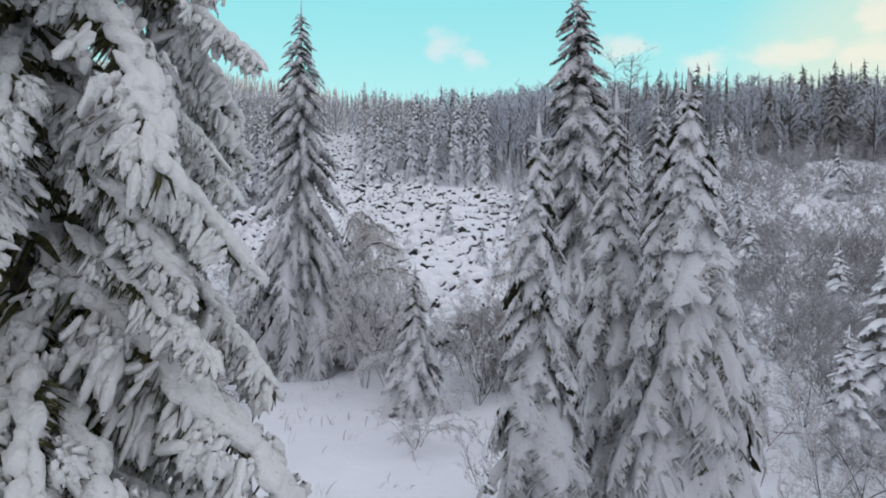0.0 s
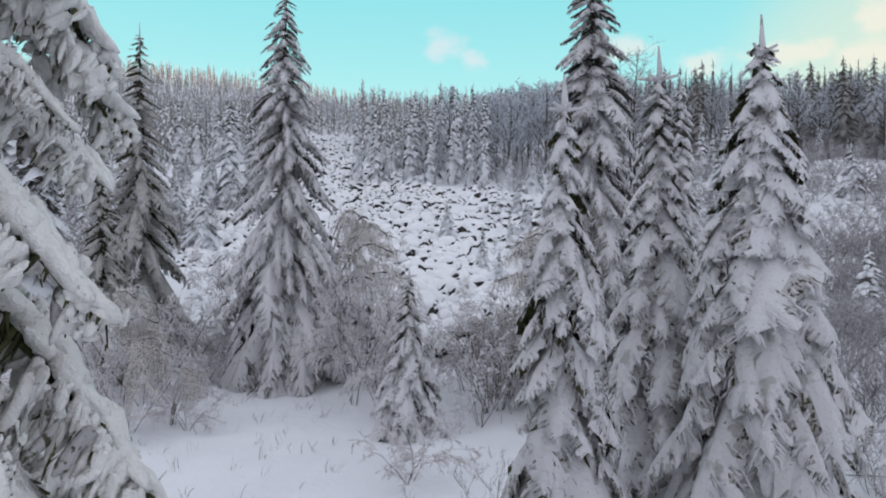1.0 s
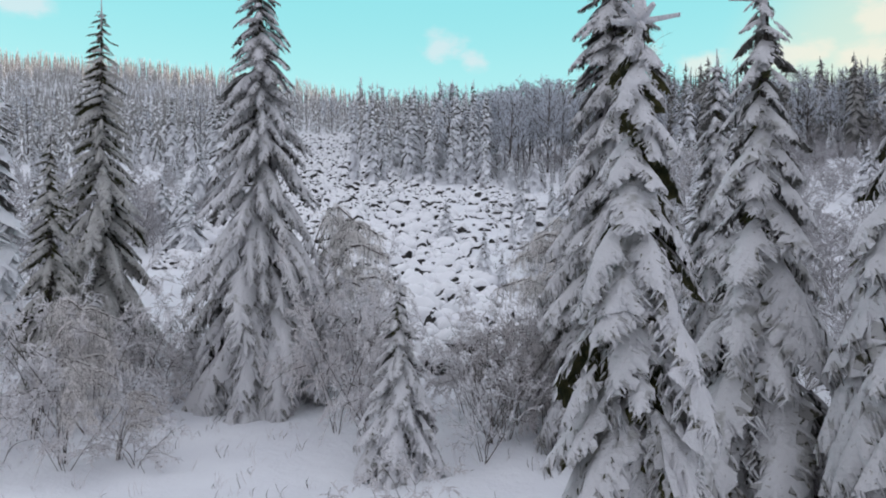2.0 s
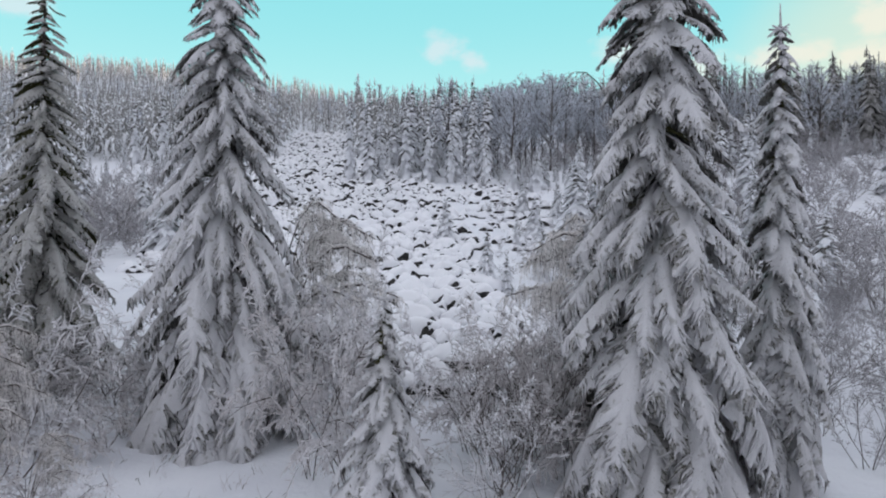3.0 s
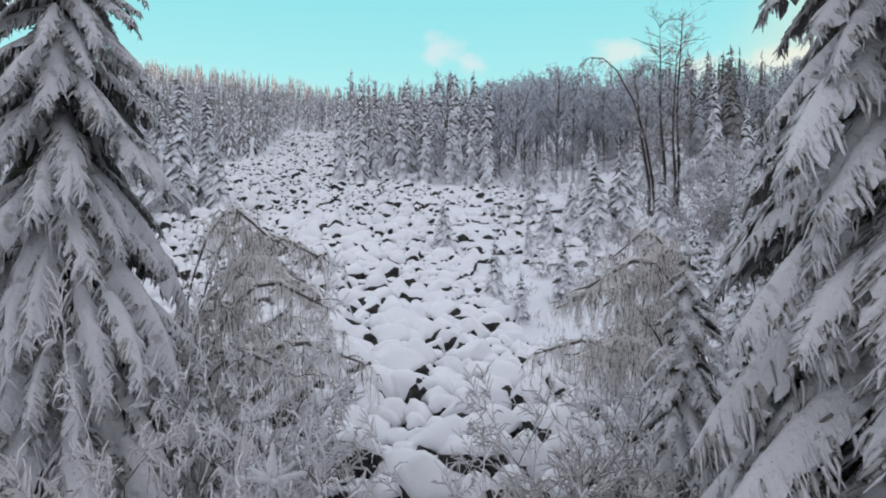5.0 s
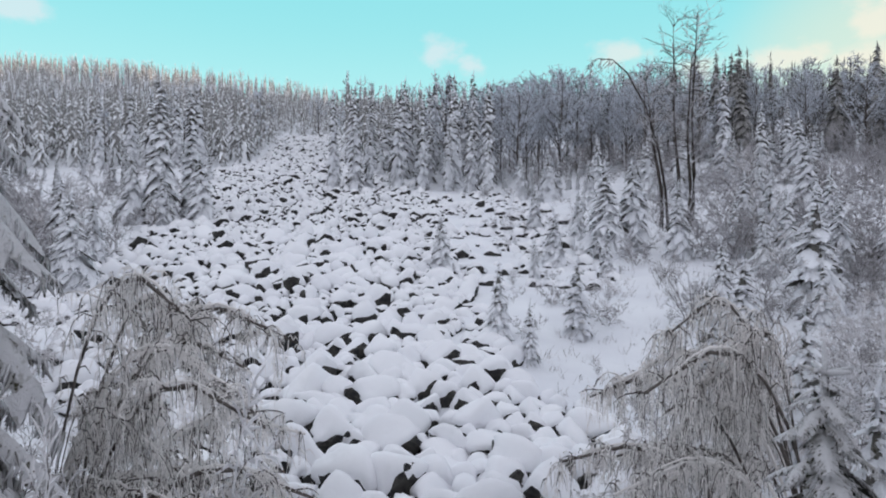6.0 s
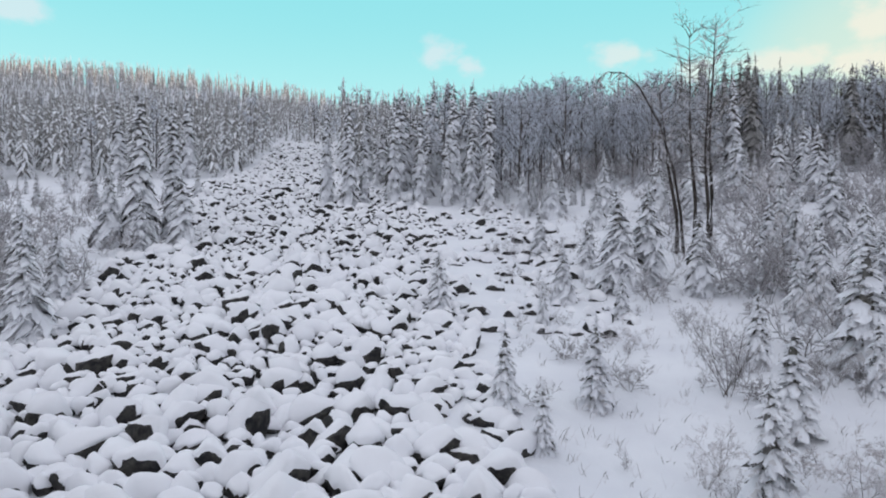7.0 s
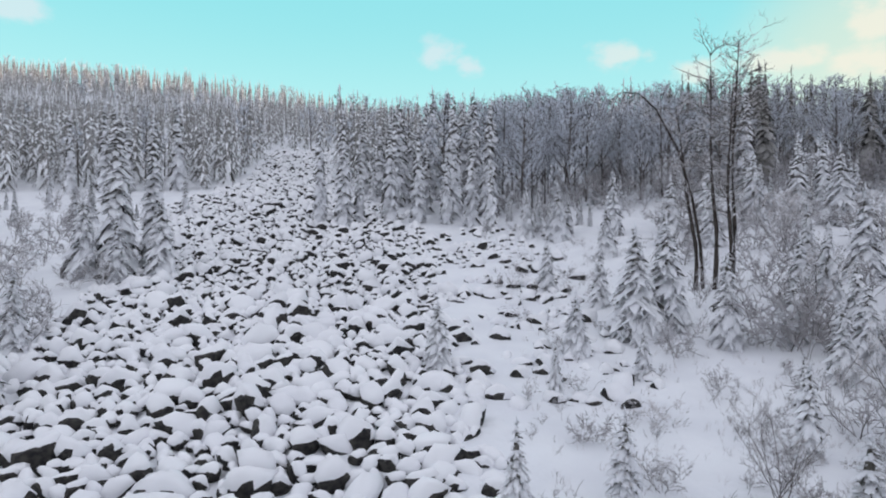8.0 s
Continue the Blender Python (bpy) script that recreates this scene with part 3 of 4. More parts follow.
for i, (x, y, h, wide) in enumerate(YOUNG):
    set_spruce(TALL[i % 4] if h > 7 else FINE[i % 2] if y < 58 else MID[i % 3], x, y, h * 1.12, wide * (1.2 if h < 7 else 1.15 if y > 100 else 1.3), rnd.uniform(0, 6.28), "tall snow-coated spruce on the slope" if h > 7 else "small snow-laden spruce on the open slope", "scattered spruces")


# ---- frosted broad-leaved shrubs and trees ----
def twig_run(s, start, direction, length, radius, rnd, bend, levels, kids, mat_of, sag=0.0, steps=4, rime=0.0, last=1):
    """A crooked tapering stem with side twigs, level by level; kids: how many at each level, the last ones first."""
    mat = mat_of(levels)
    if mat == 0:
        radius = max(radius, rime * (1.0 if levels == 0 else 0.8))
    pts, rad = [Vector(start)], [radius]
    d = Vector(direction).normalized()
    for i in range(steps):
        d = (d + Vector((rnd.uniform(-bend, bend), rnd.uniform(-bend, bend), rnd.uniform(-bend, bend) * 0.6 - sag))).normalized()
        pts.append(pts[-1] + d * length / steps)
        rad.append(radius * ((1 - 0.65 * (i + 1) / steps) if levels else (1.15 if i < steps - 1 else 0.45)))
    s.tube(pts, rad, 4 if levels > 1 else 3, 1.0, mat, True, 0.25, rnd)
    if levels == 0:
        return
    n = kids if isinstance(kids, int) else kids[levels - 1]
    for k in range(n):
        t = rnd.uniform(0.25, 1.0) * steps
        i = min(steps - 1, int(t))
        p = pts[i].lerp(pts[i + 1], t - i)
        ax = (pts[i + 1] - pts[i]).normalized()
        side = Vector((rnd.uniform(-1, 1), rnd.uniform(-1, 1), rnd.uniform(-0.5, 0.9)))
        nd = (ax * 0.7 + side * 0.8).normalized()
        twig_run(s, p, nd, length * rnd.uniform(0.3, 0.52), radius * 0.5, rnd, bend * 1.2, levels - 1, kids, mat_of, sag * 1.3, 3 if levels > 1 else last, rime, last)


TWIG_MATS = (FROST, BRANCH)
BRUSH_MATS = (BRUSH, BRANCH)


def shrub_stems(seed, stems, h, spread, levels, kids, sag, frost, thick, rime, last, bend=0.28):
    """The stems of a shrub, each with its twigs."""
    rnd = random.Random(seed)
    out = []
    for k in range(stems):
        s = Shape()
        a = 2 * math.pi * k / stems + rnd.uniform(-0.4, 0.4)
        d = Vector((math.cos(a) * spread, math.sin(a) * spread, 1.0))
        twig_run(s, (rnd.uniform(-0.15, 0.15), rnd.uniform(-0.15, 0.15), -0.1), d, h * rnd.uniform(0.7, 1.1), thick * h * 0.5, rnd, bend, levels, kids,
                 lambda lv: 0 if rnd.random() < frost * (1.0, 0.8, 0.5, 0.5)[lv] else 1, sag, 4, rime, last)
        out.append(s)
    return out


def twig_thing(name, shapes, mats=TWIG_MATS):
    root = new(name)
    for s in shapes:
        part("stem", s.mesh("stem", mats, False), root)
    return root


def unit(shapes):
    """The stems scaled together to stand one metre high."""
    zs = sorted(p.z for s in shapes for p in s.v)
    top = zs[int(0.985 * len(zs))]
    for s in shapes:
        s.v = [p / top for p in s.v]
    return shapes


def arch_stems(seed, stems, hang):
    """A clump of thin birches bowed over towards +x, their frosted twigs hanging like a curtain; one metre high."""
    rnd = random.Random(seed)
    out = []
    for k in range(stems):
        s = Shape()
        reach, high, off = rnd.uniform(0.45, 1.25), rnd.uniform(0.55, 1.0), rnd.uniform(-0.45, 0.45)
        x0, y0 = rnd.uniform(-0.1, 0.1), rnd.uniform(-0.08, 0.08)

        def stem(t):
            return Vector((x0 + reach * t ** 1.4, y0 + off * t, high * math.sin(min(1.0, t * 1.05) * 2.0) - 0.02))

        pts = [stem(i / 9) for i in range(10)]
        s.tube(pts, [0.0065 * (1 - 0.75 * i / 9) + 0.002 for i in range(10)], 5, 1.0, 0 if k % 3 == 0 else 1, True, 0.2, rnd)
        for j in range(hang):
            # a side branch that bends over and hangs, feathered with short frosted twigs
            t = 0.5 + 0.5 * rnd.random() ** 0.9
            a = rnd.uniform(0, 6.28)
            p = stem(t)
            ln, drop = rnd.uniform(0.06, 0.20), rnd.uniform(0.02, 0.20)
            d = Vector((math.cos(a) + 0.5, math.sin(a), rnd.uniform(0.0, 0.6))).normalized() * ln

            def branch(u):
                return p + d * (1.5 * u - 0.5 * u * u) + Vector((0, 0, -drop * u * u))

            s.tube([branch(i / 4) for i in range(5)], [0.0022, 0.002, 0.0018, 0.0014, 0.0008], 3, 1.0, 0 if rnd.random() < 0.6 else 1, False, 0.3, rnd)
            for q in range(rnd.randint(11, 20)):
                b = branch(rnd.uniform(0.1, 1.0))
                e = b + Vector((rnd.uniform(-1, 1), rnd.uniform(-1, 1), rnd.uniform(-1.9, 0.4))).normalized() * rnd.uniform(0.015, 0.055)
                w = rnd.uniform(0.0009, 0.0024)
                s.tube([b, b.lerp(e, 0.5) + Vector((0, 0, 0.004)), e + Vector((0, 0, -0.012))], [w * 0.8, w, w * 0.4], 3, 1.0, 0 if rnd.random() < 0.82 else 1, False, 0.4, rnd)
        # snow lying along the bend
        s.tube([stem(0.42 + 0.5 * i / 7) + Vector((0, 0, 0.009)) for i in range(8)], [0.0015] + [rnd.uniform(0.0028, 0.0062) for i in range(6)] + [0.0015], 5, 0.7, 0, True, 0.4, rnd)
        out.append(s)
    return out


SHRUBS = [twig_thing("frosted_shrub", unit(shrub_stems(60, 6, 2.6, 0.55, 3, (8, 6, 5), 0.12, 0.92, 0.014, 0.0125, 2))),
          twig_thing("frosted_shrub", unit(shrub_stems(61, 7, 2.6, 0.5, 3, (6, 5, 4), 0.02, 0.78, 0.013, 0.013, 1)), TWIG_MATS),
          twig_thing("arching_birch", arch_stems(62, 12, 46), (FROSTY, BRANCH)),
          twig_thing("frosted_shrub", unit(shrub_stems(63, 6, 2.6, 0.7, 3, (5, 5, 5), 0.05, 0.85, 0.014, 0.010, 1)), BRUSH_MATS),
          twig_thing("frosted_shrub", unit(shrub_stems(64, 6, 2.6, 0.45, 3, (5, 5, 5), -0.01, 0.7, 0.013, 0.009, 1, 0.2)), BRUSH_MATS),
          twig_thing("bare_shrub", unit(shrub_stems(65, 7, 2.6, 0.5, 3, (5, 5, 4), -0.03, 0.3, 0.013, 0.009, 2, 0.16)), TWIG_MATS)]


def set_thing(proto, x, y, k, turn, label, category, group, sink=0.05, wide=1.0):
    m = Matrix.Translation((x, y, height(x, y) - sink)) @ Matrix.Rotation(turn, 4, "Z") @ Matrix.Diagonal((k * wide, k * wide, k, 1))
    if proto not in used:
        used.add(proto)
        ob = proto
    else:
        ob = copy_thing(proto, Matrix.Identity(4))
    ob.matrix_basis = m
    return tagged(ob, label, category, group)


BUSHES = [
    # prototype, x, y, height
    (0, -3.0, 25.2, 5.0), (0, -2.3, 27.0, 4.8), (0, -3.2, 28.4, 5.0), (0, -1.9, 24.0, 3.6), (0, -2.8, 30.0, 3.6), (1, 1.6, 25.4, 3.6), (0, 0.9, 26.8, 3.2), (0, 2.4, 26.6, 3.6), (1, 1.2, 22.6, 2.6), (1, 7.2, 12.8, 1.5), (1, 8.4, 14.5, 2.0), (1, 9.6, 13.0, 1.8), (1, 7.8, 16.5, 1.7), (1, 9.2, 18.5, 2.0), (1, 11.0, 20.0, 2.4), (1, 9.0, 11.6, 1.3), (1, 1.9, 24.4, 3.0), (0, 3.1, 25.2, 3.0), (0, 2.3, 27.6, 3.4),
    (1, 2.8, 28.5, 3.6), (0, 3.4, 26.5, 3.4), (0, -0.75, 18.3, 1.7), (5, 1.0, 15.2, 1.8),
    (0, -10.0, 24.8, 4.8), (0, -11.4, 25.6, 4.2), (0, -12.8, 22.3, 2.5), (0, -11.0, 22.0, 2.7), (0, -9.3, 22.0, 2.3), (0, -7.7, 22.4, 1.7), (0, -14.5, 23.0, 3.2),
    (5, 11.4, 50.2, 3.4), (0, 5.8, 35.5, 3.2), (0, 7.5, 37.5, 3.0), (0, 10.0, 37.0, 3.5), (1, 9.0, 45.0, 1.6), (0, -5.4, 30.6, 3.2), (1, -7.6, 30.6, 3.6), (1, -6.3, 31.2, 3.0), (0, -4.4, 31.6, 2.6),
    (1, -26.5, 64.0, 4.5), (0, -29.0, 70.0, 3.2), (1, -31.0, 78.0, 3.8), (0, 15.0, 44.0, 2.6), (0, 17.5, 47.0, 3.0), (1, 20.0, 57.0, 3.5),
    (1, 24.0, 70.0, 3.8), (1, 29.0, 84.0, 5.5), (1, 30.5, 85.0, 5.0), (0, 9.4, 56.0, 1.3), (0, 8.0, 52.0, 1.1), (1, 8.2, 44.0, 1.4),
    (3, 17.0, 55.0, 2.6), (3, 13.0, 63.6, 2.2), (4, 19.5, 63.0, 3.4), (4, 21.0, 68.0, 3.2), (4, 17.5, 72.0, 3.0), (3, 23.0, 74.0, 3.0),
    (3, 8.6, 13.6, 1.2), (3, 10.4, 14.2, 1.8), (4, 12.0, 17.5, 2.4), (4, 13.2, 19.0, 3.0), (3, 9.0, 19.4, 1.2), (4, 14.0, 23.0, 2.6), (3, 11.4, 24.5, 1.4), (4, 16.0, 22.0, 3.2), (4, 11.0, 29.0, 2.6), (3, 13.0, 31.5, 2.4),
    (0, 13.5, 41.0, 2.2), (4, 14.8, 42.5, 2.4), (0, 15.5, 40.5, 2.6), (4, 12.8, 39.2, 1.8), (0, 16.5, 45.0, 2.4), (4, 13.8, 43.8, 1.4), (0, 10.2, 43.8, 1.2), (0, 12.0, 43.0, 1.6),
    (0, -9.0, 27.2, 1.9), (0, -11.8, 31.9, 2.4), (0, -13.4, 25.2, 2.2), (0, -10.0, 29.8, 2.2), (0, -8.4, 29.4, 1.8), (4, -12.0, 28.6, 2.0), (5, -10.9, 30.9, 2.6), (0, -14.6, 30.0, 2.4),
    (0, -11.4, 29.6, 1.6), (4, -10.2, 28.4, 1.4), (0, -9.4, 30.6, 2.0), (4, -12.2, 30.8, 2.0), (0, -10.6, 26.6, 1.5), (5, -8.8, 27.8, 1.3), (0, -12.6, 27.0, 1.8),
    (5, -4.0, 28.6, 2.4), (5, -3.4, 29.6, 2.6), (5, -4.9, 28.9, 3.0), (5, -3.9, 30.4, 3.0), (5, -5.6, 30.4, 3.6), (5, -4.7, 30.9, 3.0), (5, -6.4, 31.6, 4.0), (5, -4.4, 29.5, 2.4), (5, 1.5, 24.2, 3.0), (5, 2.5, 25.8, 3.4), (5, 4.6, 29.4, 3.2), (5, 3.9, 28.2, 2.6),
    (0, -8.8, 30.5, 3.2), (0, -10.5, 36.0, 3.0), (1, -12.5, 40.0, 3.0), (0, -14.0, 44.0, 2.8), (0, 12.0, 40.0, 3.2), (1, 14.0, 36.0, 3.4), (0, 4.8, 33.8, 2.8), (0, 9.2, 34.4, 3.6), (0, 6.4, 28.4, 3.4),
]
ARCHES = [(-5.3, 30.6, 6.9, 0.05), (-6.8, 33.4, 4.0, 0.1), (6.0, 31.0, 6.3, 3.1), (7.2, 33.4, 4.2, 2.8), (-11.4, 24.2, 4.2, 0.3), (-9.6, 22.4, 2.8, -0.4), (-8.4, 22.9, 2.0, 0.2)]
for x, y, k, turn in ARCHES:
    BUSHES.append((2, x, y, k, turn))
rnd = random.Random(5)
for k in range(480):
    side = 1 if k % 10 < 8 else -1
    y = rnd.uniform(24, 108)
    x = rnd.uniform(12 + 0.10 * y if y > 60 or y < 34 else 17 + 0.08 * y, 24 + 0.44 * y) if side > 0 else -rnd.uniform(15 + 0.13 * y, 22 + 0.4 * y)
    if side > 0 and (y < 34 and x < 15 or 34 < y < 64 and x < 24 and k % 3 == 0):
        continue
    BUSHES.append((5 if k % 7 == 0 and y < 62 else 3 + k % 2, x, y, rnd.uniform(1.3, 3.6)))
for k in range(70):
    y = rnd.uniform(40, 104)
    BUSHES.append((3 + k % 2, rnd.uniform(3.5 + 0.01 * y, 9 + 0.09 * y), y, rnd.uniform(0.4, 1.3)))
for k in range(64):
    y = rnd.uniform(12, 36)
    BUSHES.append((3 + k % 2, rnd.uniform(7.6 + 0.1 * y, 17 + 0.2 * y), y, rnd.uniform(0.8, 2.4)))
for k in range(150):
    x = rnd.uniform(9, 95)
    BUSHES.append((3 + k % 2, x, rnd.uniform(104, 128) + 0.1 * x - 0.9 * max(0.0, x - 48), rnd.uniform(2.0, 5.0)))
for k in range(110):
    y = rnd.uniform(40, 96)
    BUSHES.append((3 + k % 2, -rnd.uniform(14 + 0.12 * y, 26 + 0.45 * y), y, rnd.uniform(1.2, 4.2)))
for k in range(70):
    BUSHES.append((3 + k % 2, rnd.uniform(-85, -37), rnd.uniform(96, 132), rnd.uniform(0.7, 2.2)))
for k in range(230):
    y = rnd.uniform(36, 66)
    x = rnd.uniform(9 + 0.05 * y, 34)
    BUSHES.append(((3, 4, 3, 4, 5)[k % 5], x, y, rnd.uniform(0.5, 1.2) + 1.4 * smooth(14, 26, x) * rnd.random()))
FAR_BRUSH = Shape()
far_stems = {3: unit(shrub_stems(63, 5, 2.6, 0.75, 2, (7, 6), 0.08, 0.85, 0.016, 0.032, 1)), 4: unit(shrub_stems(64, 5, 2.6, 0.45, 2, (7, 6), 0.0, 0.65, 0.014, 0.026, 1))}
for k, x, y, size, *turn in BUSHES:
    if k in (3, 4) and (y > 44 or x > 22 or x < -16):
        m = Matrix.Translation((x, y, height(x, y) - 0.05)) @ Matrix.Rotation(rnd.uniform(0, 6.28), 4, "Z") @ Matrix.Scale(size, 4)
        for piece in far_stems[k]:
            FAR_BRUSH.add(piece, m)
        continue
    set_thing(SHRUBS[k], x, y, size, turn[0] if turn else rnd.uniform(0, 6.28),
              "birch bowed over in an arch under thick hoar frost" if k == 2 else "bare dark shrub with little frost on its twigs" if k == 5 else "leafless shrub with frosted twigs in the snow", "birch" if k == 2 else "shrub", "frosted shrubs", 0.05, 0.45 if k == 2 else 0.46 if k == 0 and size > 4 and x > -7 else 0.62 if k == 0 and size > 2.2 else 1.0)


tagged(new("far_brush", FAR_BRUSH.mesh("far_brush", BRUSH_MATS, False)), "grey frosted brush spread over the upper slope", "brush", kind="stuff")


def dead_trees():
    rnd = random.Random(9)
    for x, y, h, lean in ((21.0, 75.0, 17.3, 0.02), (20.0, 75.4, 16.6, -0.03), (20.5, 74.4, 14.0, 0.01), (18.9, 76.0, 13.0, -0.12)):
        root = new("bare_tree")
        s, c = Shape(), []
        pts = [Vector((lean * h * (i / 8) ** 1.5 + 0.12 * math.sin(i), 0.1 * math.cos(i * 1.7), h * i / 8 - 0.2 * (i == 0))) for i in range(9)]
        s.tube(pts, [0.17 * (1 - 0.9 * i / 8) + 0.012 for i in range(9)], 7, 1.0, 0, True, 0.08, rnd)
        for k in range(52):
            t = rnd.uniform(0.35, 1.0) * 8
            i = min(7, int(t))
            p = pts[i].lerp(pts[i + 1], t - i)
            a = rnd.uniform(0, 6.28)
            c.append(Shape())
            twig_run(c[-1], p, (math.cos(a), math.sin(a), rnd.uniform(0.1, 1.0)), rnd.uniform(0.9, 2.4), 0.032, rnd, 0.35, 2, 5, lambda lv: 0 if rnd.random() < 0.45 else 1, 0.0)
        part("trunk", s.mesh("trunk", (BARK,)), root)
        for piece in c:
            part("branch", piece.mesh("branch", TWIG_MATS, False), root)
        root.matrix_basis = Matrix.Translation((x, y, height(x, y)))
        tagged(root, "tall bare tree with a dark trunk and thin frosted crown", "tree", "tall bare trees")


dead_trees()


def bowed_tree(x, y):
    rnd = random.Random(14)
    root = new("bowed_tree")
    s, c = Shape(), []
    pts = [Vector((dx, 0.1 * math.sin(dz), dz)) for dx, dz in ((0, -0.3), (-0.2, 3), (-0.8, 6.5), (-1.9, 10), (-3.4, 12.8), (-4.6, 13.9), (-5.8, 14.0), (-6.8, 13.3))]
    s.tube(pts, [0.13, 0.12, 0.10, 0.085, 0.07, 0.05, 0.035, 0.015], 6, 1.0, 0, True, 0.08, rnd)
    for k in range(26):
        t = rnd.uniform(3.6, 7.0)
        i = min(6, int(t))
        p = pts[i].lerp(pts[i + 1], t - i)
        c.append(Shape())
        twig_run(c[-1], p, (rnd.uniform(-1, 0.2), rnd.uniform(-0.6, 0.6), rnd.uniform(-0.8, 0.4)), rnd.uniform(0.6, 1.5), 0.03, rnd, 0.3, 2, 4, lambda lv: 0 if rnd.random() < 0.6 else 1, 0.12)
    part("trunk", s.mesh("trunk", (BARK,)), root)
    for piece in c:
        part("branch", piece.mesh("branch", TWIG_MATS, False), root)
    root.matrix_basis = Matrix.Translation((x, y, height(x, y)))
    tagged(root, "thin dark tree bowed over by the weight of frost", "tree")


bowed_tree(19.4, 76.0)


# ---- the boulder field ----
def river(y):
    """Middle and half width of the stone river at y."""
    keys = ((31, 0.8, 3.0), (34.5, 0.3, 4.8), (40, -1.4, 6.8), (47, -6.4, 8.8), (55, -9.0, 11.2), (66, -10.5, 12.0), (88, -12.5, 13.5),
            (100, -15.5, 15.5), (112, -20.0, 15.0), (122, -22.5, 14.0), (134, -26.0, 10.5), (140, -26.0, 7.5), (155, -27.5, 7.0), (195, -32.5, 6.5))
    for (a, c, w), (b, c2, w2) in zip(keys, keys[1:]):
        if y <= b:
            t = max(0.0, (y - a) / (b - a))
            return c + (c2 - c) * t, w + (w2 - w) * t
    return keys[-1][1:]


def boulder_shapes(seed, level):
    """A chipped boulder one metre across and the snow that lies on it."""
    rnd = random.Random(seed)
    cuts = []
    for k in range(11):
        d = Vector((rnd.gauss(0, 1), rnd.gauss(0, 1), rnd.gauss(0, 0.8))).normalized()
        cuts.append((d, rnd.uniform(0.62, 0.95)))
    bare = []
    for k in range(rnd.choice((1, 2, 2, 3))):
        a = rnd.uniform(-2.8, -0.2)
        bare.append((Vector((math.cos(a), math.sin(a), rnd.uniform(-0.45, 0.0))).normalized(), rnd.uniform(0.5, 0.74)))
    a = rnd.uniform(0, 6.28)
    cuts.append((Vector((0.75 * math.cos(a), 0.75 * math.sin(a), 1.0)).normalized(), rnd.uniform(0.42, 0.65)))
    cuts.append((Vector((-0.9 * math.cos(a + 0.5), -0.9 * math.sin(a + 0.5), 1.0)).normalized(), rnd.uniform(0.5, 0.75)))
    sx, sy, sz = rnd.uniform(0.9, 1.55), rnd.uniform(0.75, 1.1), rnd.uniform(0.75, 1.1)
    lean = Vector((rnd.uniform(-0.22, 0.22), rnd.uniform(-0.12, 0.12), 0))
    bm = bmesh.new()
    bmesh.ops.create_icosphere(bm, subdivisions=level, radius=0.5)
    rock, cap = Shape(), Shape()
    for v in bm.verts:
        d = v.co.normalized()
        r, hold = 1.0, 1.0
        for n, q in cuts + bare:
            k = d.dot(n)
            if k > 1e-3 and q / k < r:
                r, hold = q / k, 0.0 if (n, q) in bare else 1.0
        hold *= smooth(-0.22, 0.10, d.z + 0.12 * noise.noise(d * 2.5 + Vector((0, seed * 1.3, 0))))
        p = Vector((d.x * sx, d.y * sy, d.z * sz))
        rock.v.append(p * (0.5 * r))
        # snow: a soft pillow where the stone is not too steep, drawn in where it is
        f = 1 + 0.16 * noise.noise(d * 1.4 + Vector((seed * 3.1, 0, 0))) + 0.05 * noise.noise(d * 4.0 + Vector((0, 0, seed * 2.3)))
        soft = 0.45 if level > 2 else 0.15
        r2 = 0.5 * ((1 - soft) * r + soft * min(1.0, 0.6 * r + 0.42)) * f
        skirt = 1.0 + 0.12 * smooth(0.35, 0.0, d.z) * hold
        up = max(0.0, d.z)
        cap.v.append(Vector((p.x * skirt, p.y * skirt, p.z)) * (r2 * (0.80 + 0.27 * hold)) + lean * (up * up * hold) + Vector((0, 0, hold * (0.10 * up + 0.13 * up ** 3) + 0.01)))
    rock.f = [tuple(v.index for v in f.verts) for f in bm.faces]
    rock.m = [0] * len(rock.f)
    cap.f = list(rock.f)
    cap.m = [0] * len(cap.f)
    bm.free()
    return rock, cap


